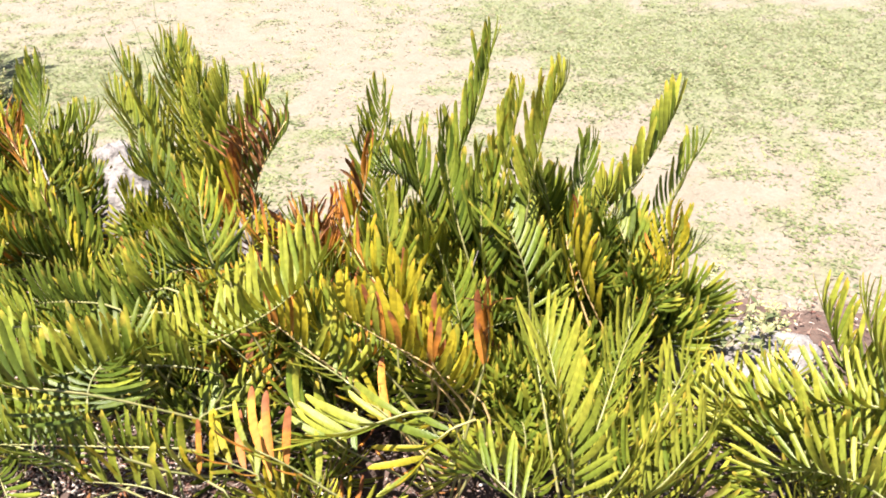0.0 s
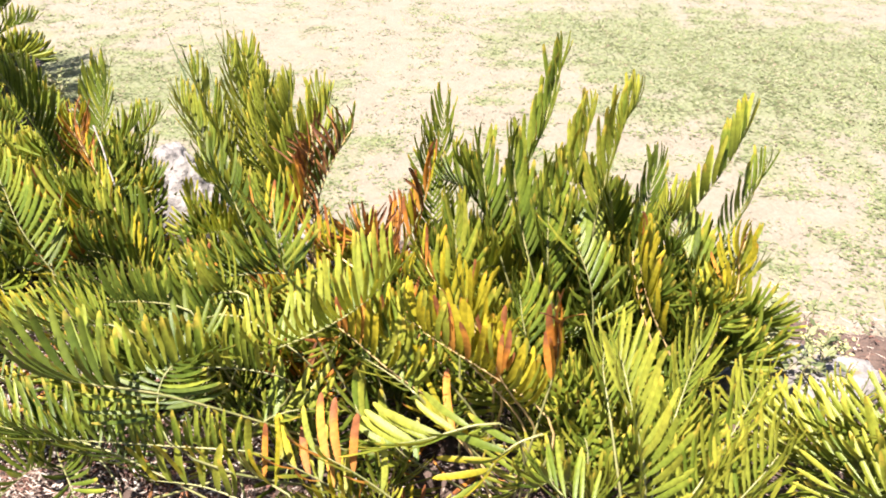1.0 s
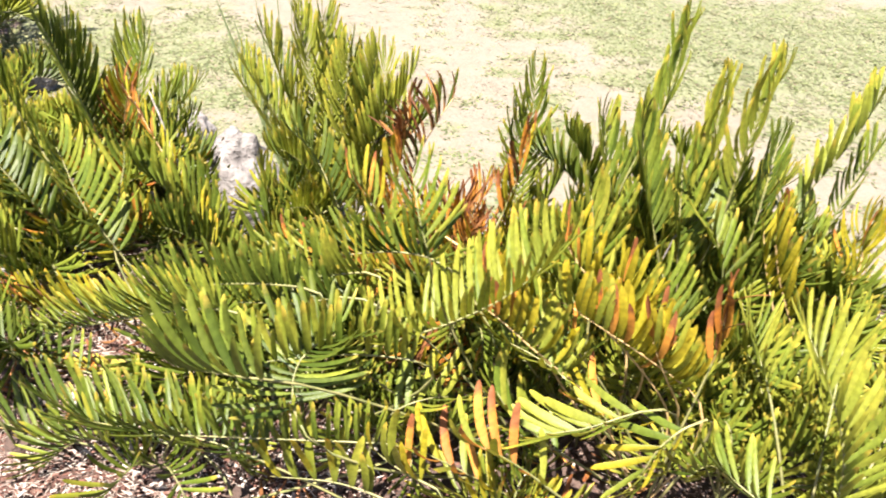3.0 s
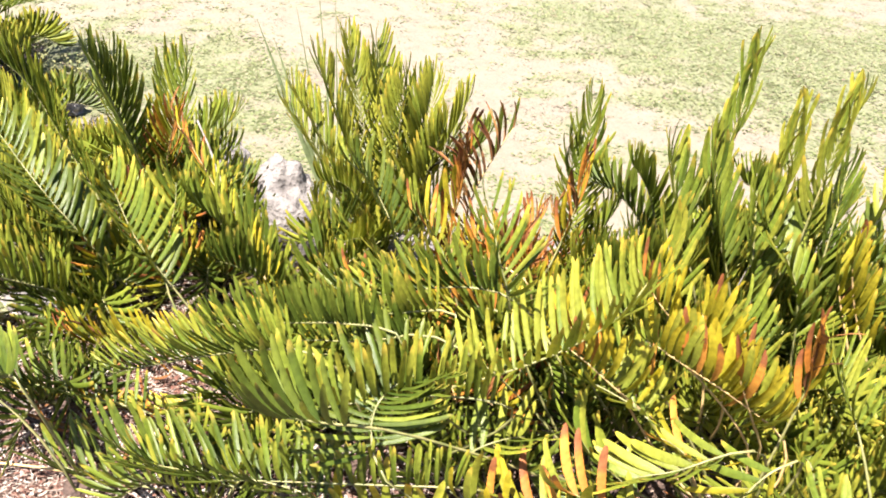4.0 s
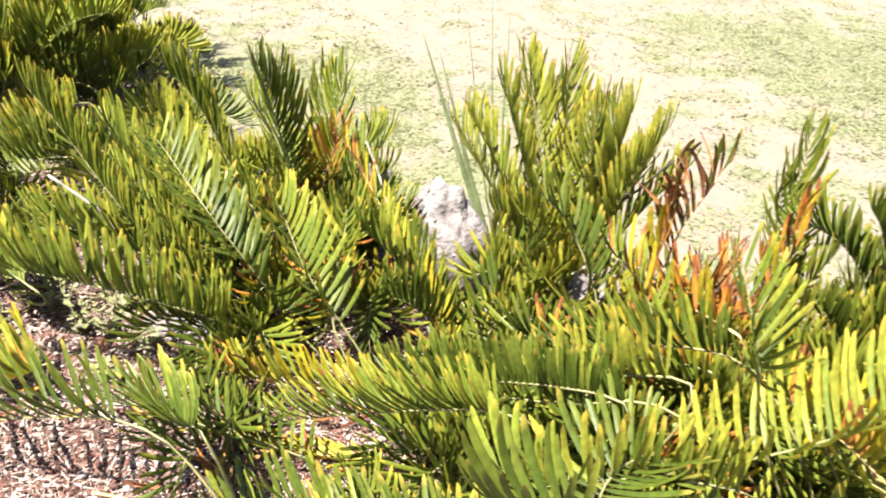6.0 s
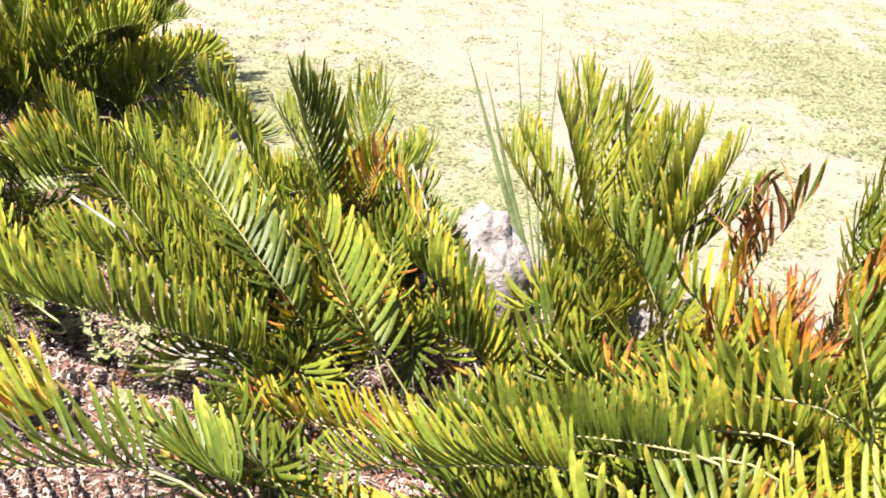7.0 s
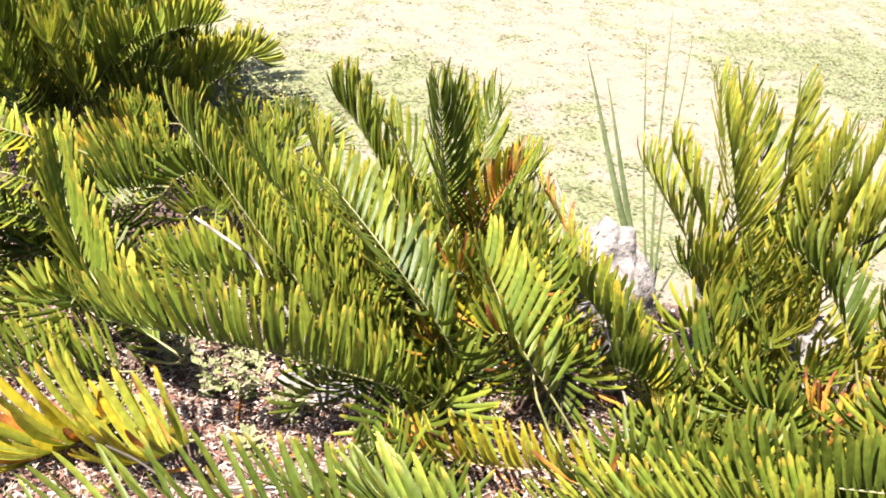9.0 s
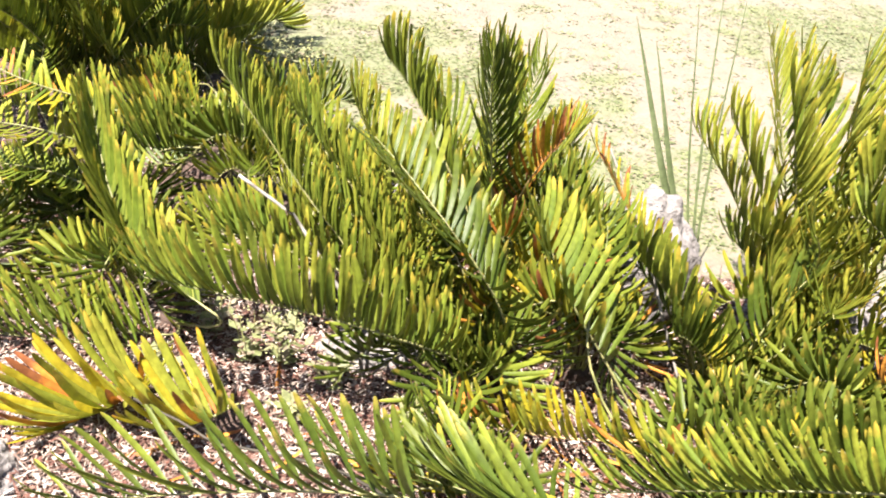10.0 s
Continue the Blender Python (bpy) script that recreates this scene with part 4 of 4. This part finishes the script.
for x, y, reach, height, count, tones in (
        (-0.30, 2.0, 0.32, 0.34, 10, "gdm"), (-0.08, 2.28, 0.26, 0.36, 9, "gdl"), (-0.72, 2.16, 0.26, 0.24, 8, "dgm"), (-0.52, 1.96, 0.26, 0.28, 9, "gdo"),
        (-0.84, 2.34, 0.2, 0.18, 7, "lg"), (-0.34, 2.50, 0.18, 0.2, 5, "uob"), (-0.32, 2.40, 0.24, 0.44, 10, "ugorx"), (-0.16, 1.86, 0.26, 0.26, 8, "gdm"), (-0.40, 1.72, 0.24, 0.16, 7, "gd"),
        (-0.20, 1.50, 0.2, 0.1, 5, "lt"), (-0.46, 2.12, 0.26, 0.32, 9, "gdm"), (-0.66, 1.90, 0.28, 0.26, 11, "gd"), (-0.90, 1.84, 0.26, 0.18, 8, "gd"),
        (-0.02, 2.20, 0.2, 0.56, 9, "gd"), (-0.62, 2.10, 0.26, 0.26, 9, "d"), (-0.86, 2.10, 0.24, 0.2, 8, "d")):
    cycad("young green cycad half hidden under arching fronds", x, y, ring(x, y, reach, height, count, tones), 0.13, True)
for x, y, reach, height, count, tones in (
        (-0.98, 2.0, 0.26, 0.24, 8, "ddr"), (-1.24, 2.40, 0.24, 0.24, 9, "dgr"), (-1.42, 2.54, 0.30, 0.42, 11, "dgr"), (-1.70, 2.50, 0.32, 0.42, 13, "lg"),
        (-1.62, 2.34, 0.28, 0.3, 9, "dg"), (-1.95, 2.52, 0.28, 0.36, 9, "lg"), (-1.0, 1.62, 0.26, 0.1, 6, "dg"), (-1.50, 2.22, 0.24, 0.2, 8, "dg"),
        (-1.48, 1.92, 0.2, 0.07, 6, "d"), (-1.30, 2.66, 0.22, 0.48, 12, "dg"), (-2.56, 2.66, 0.24, 0.14, 9, "d"), (-2.80, 2.62, 0.26, 0.16, 9, "d"),
        (-2.40, 2.44, 0.24, 0.16, 8, "gd"), (-2.86, 2.32, 0.36, 0.22, 10, "gd"),
        (-1.85, 2.95, 0.3, 0.34, 12, "lg"), (-2.2, 3.0, 0.3, 0.3, 12, "dg")):
    cycad("young dark green cycad between larger fronds", x, y, ring(x, y, reach, height, count, tones), 0.13, True)
for x, y, reach, height, count, tones in (
        (-2.25, 3.45, 0.3, 0.26, 10, "dg"), (-1.58, 2.92, 0.24, 0.34, 10, "lg")):
    cycad("young dark green cycad between larger fronds", x, y, ring(x, y, reach, height, count, tones), 0.13, True)

# ---- fallen leaflets ----
for fx, fy, spread_x, spread_y, many in ((-0.02, 1.62, 0.22, 0.14, 12), (-1.25, 1.86, 0.36, 0.1, 14), (-1.45, 2.12, 0.3, 0.1, 10), (-1.9, 2.02, 0.4, 0.2, 14), (-0.5, 1.6, 0.3, 0.12, 8)):
    for _ in range(many):
        px, py = fx + rng.uniform(-1, 1) * spread_x, fy + rng.uniform(-1, 1) * spread_y
        lf = new("fallen_leaflet", leaf_mesh(rng.randrange(7), rng.choice("bbbo")))
        lf.matrix_world = pose(px, py, ground_z(px, py) + 0.045, rng.uniform(-12, 18), rng.uniform(-30, 30), rng.uniform(0, 360)) @ Matrix.Scale(rng.uniform(0.09, 0.14), 4)
        tagged(lf, "dry brown fallen cycad leaflet on the mulch", "leaf", group="fallen leaflets")

# ---- strap-leaved grass, twigs, weeds ----
def strap_clump(x, y, tips):
    root = new("strap_grass")
    base = Vector((x, y, ground_z(x, y)))
    root.location = base
    tagged(root, "thin grey green strap leaved grass behind the cycads", "grass")
    for tx, ty, tz, width, sag in tips:
        tip = Vector((tx, ty, tz)) - base
        side = tip.cross(Vector((0.2, 1, 0))).normalized()
        fold = side.cross(tip).normalized()
        verts, faces = [], []
        for i in range(13):
            u = i / 12
            w = width * (1 - u ** 2.2) * 0.5 + 0.0007
            c = tip * u + UP * sag * 4 * u * (1 - u) + side * 0.01 * math.sin(u * 4)
            verts += [c - side * w, c + fold * w * 0.5, c + side * w]
            if i:
                k = i * 3
                faces += [(k - 3, k - 2, k + 1, k), (k - 2, k - 1, k + 2, k + 1)]
        me = bpy.data.meshes.new("blade")
        me.from_pydata(verts, [], faces)
        me.polygons.foreach_set("use_smooth", [True] * len(faces))
        me.materials.append(STRAP)
        b = new("blade", me)
        b.parent = root


strap_clump(-0.88, 2.86, [(-1.20, 2.98, 0.70, 0.022, 0.01), (-1.14, 2.95, 0.65, 0.018, 0.015), (-1.00, 2.98, 0.84, 0.007, 0.0), (-0.94, 2.95, 0.78, 0.006, 0.01), (-1.06, 2.93, 0.76, 0.006, 0.0)])


def twig(label, points, r0, r1, material):
    pts = []
    for a, b in zip(points, points[1:]):
        for k in range(6):
            p = Vector(a).lerp(Vector(b), k / 6)
            pts.append(p + Vector((noise.noise(p * 9), noise.noise(p * 9 + UP), noise.noise(p * 9 - UP))) * 0.008)
    pts.append(Vector(points[-1]))
    v, f = tube(pts, r0, r1)
    me = bpy.data.meshes.new("twig")
    me.from_pydata(v, [], f)
    me.polygons.foreach_set("use_smooth", [True] * len(f))
    me.materials.append(material)
    return tagged(new("twig", me), label, "twig")


twig("pale bare stick caught among green fronds", [(0.29, 2.03, 0.56), (0.17, 1.98, 0.47), (0.1, 1.95, 0.2), (0.1, 1.94, -0.06)], 0.0014, 0.0022, TWIG)
twig("dark dry stem leaning out from the tall cycad", [(-0.475, 2.44, 0.59), (-0.58, 2.47, 0.46), (-0.68, 2.5, 0.3), (-0.72, 2.51, -0.06)], 0.003, 0.0045, BARK)
twig("grey bare stem standing among the fronds", [(-1.27, 2.52, 0.52), (-1.17, 2.42, 0.36), (-1.02, 2.28, 0.05), (-1.0, 2.26, -0.06)], 0.003, 0.004, TWIG)
twig("thin dark twig lying over the mulch", [(-2.14, 1.92, 0.13), (-1.95, 1.85, 0.11), (-1.72, 1.86, 0.08), (-1.5, 1.85, -0.05)], 0.0025, 0.0035, BARK)
twig("pale bent bare stalk rising from the bed", [(-2.05, 2.3, 0.43), (-1.93, 2.3, 0.36), (-1.8, 2.28, 0.15), (-1.75, 2.28, -0.06)], 0.004, 0.005, TWIG)
twig("fallen pale twig on the mulch", [(-1.9, 1.98, -0.03), (-1.66, 2.02, -0.03)], 0.004, 0.003, TWIG)
twig("fallen dry stalk on the mulch", [(-1.7, 1.72, -0.03), (-1.38, 1.68, -0.02)], 0.004, 0.003, STEM_DRY)
twig("fallen reddish stalk on the mulch", [(-1.15, 1.9, -0.04), (-0.85, 1.84, -0.02)], 0.004, 0.003, STEM_DRY)


def weed(label, x, y, height, stems, petal, leafy):
    root = new("weed")
    base = Vector((x, y, ground_z(x, y)))
    root.location = base
    tagged(root, label, "weed")
    for i in range(stems):
        a = rng.uniform(0, 2 * math.pi)
        top = Vector((math.cos(a), math.sin(a), 0)) * rng.uniform(0.02, height * 0.45) + UP * height * rng.uniform(0.6, 1.0)
        pts = [top * (k / 5) + Vector((0.02 * math.sin(k + i), 0.02 * math.cos(k * 1.3 + i), 0)) * (k / 5) for k in range(6)]
        v, f = tube(pts, 0.0016, 0.0008, 4)
        me = bpy.data.meshes.new("stem")
        me.from_pydata(v, [], f)
        me.materials.append(STEM)
        st = new("stem", me)
        st.parent = root
        vs, fs = [], []
        for k in range(leafy):
            p = pts[1 + k % 4]
            g = rng.uniform(0, 6.28)
            d = Vector((math.cos(g), math.sin(g), rng.uniform(0.1, 0.8))).normalized()
            w = d.cross(UP).normalized()
            l, n = rng.uniform(0.018, 0.045), len(vs)
            vs += [p, p + d * l * 0.5 + w * l * 0.28, p + d * l, p + d * l * 0.5 - w * l * 0.28]
            fs.append((n, n + 1, n + 2, n + 3))
        lm = bpy.data.meshes.new("foliage")
        lm.from_pydata(vs, [], fs)
        lm.materials.append(GREEN_GRASS)
        lo = new("foliage", lm)
        lo.parent = st
        tagged(lo, kind="stuff")
        bm = bmesh.new()
        for k in range(5):
            c = top + Vector((rng.gauss(0, 0.012), rng.gauss(0, 0.012), rng.gauss(0, 0.008)))
            bmesh.ops.create_icosphere(bm, subdivisions=1, radius=petal * rng.uniform(0.6, 1.1), matrix=Matrix.Translation(c) @ Matrix.Diagonal((1, 1, 0.5, 1)))
        fm = bpy.data.meshes.new("flower_head")
        bm.to_mesh(fm)
        bm.free()
        fm.materials.append(PALE)
        fl = new("flower_head", fm)
        fl.parent = st


for wx, wy, wh in ((-2.50, 3.98, 0.32), (-2.42, 3.86, 0.24), (-2.56, 4.12, 0.34), (-2.36, 4.06, 0.2)):
    weed("wiry weed with small pale flower heads beside the clump", wx, wy, wh, 12, 0.006, 16)
for wx, wy, wh in ((0.80, 2.12, 0.38), (0.88, 2.28, 0.36), (0.94, 2.20, 0.28), (0.84, 2.36, 0.32), (1.04, 2.36, 0.2)):
    weed("leafy weed with pale round heads by the rock", wx, wy, wh, 8, 0.006, 18)
for wx, wy, wh in ((-2.16, 2.38, 0.16), (-2.05, 2.3, 0.2), (-1.95, 2.3, 0.18), (-1.82, 2.25, 0.14), (-2.22, 2.2, 0.08), (-1.9, 2.12, 0.08), (-1.62, 2.14, 0.1), (-1.98, 2.42, 0.1)):
    weed("small broad leaved weed on sunlit mulch", wx, wy, wh, 6, 0.003, 9)
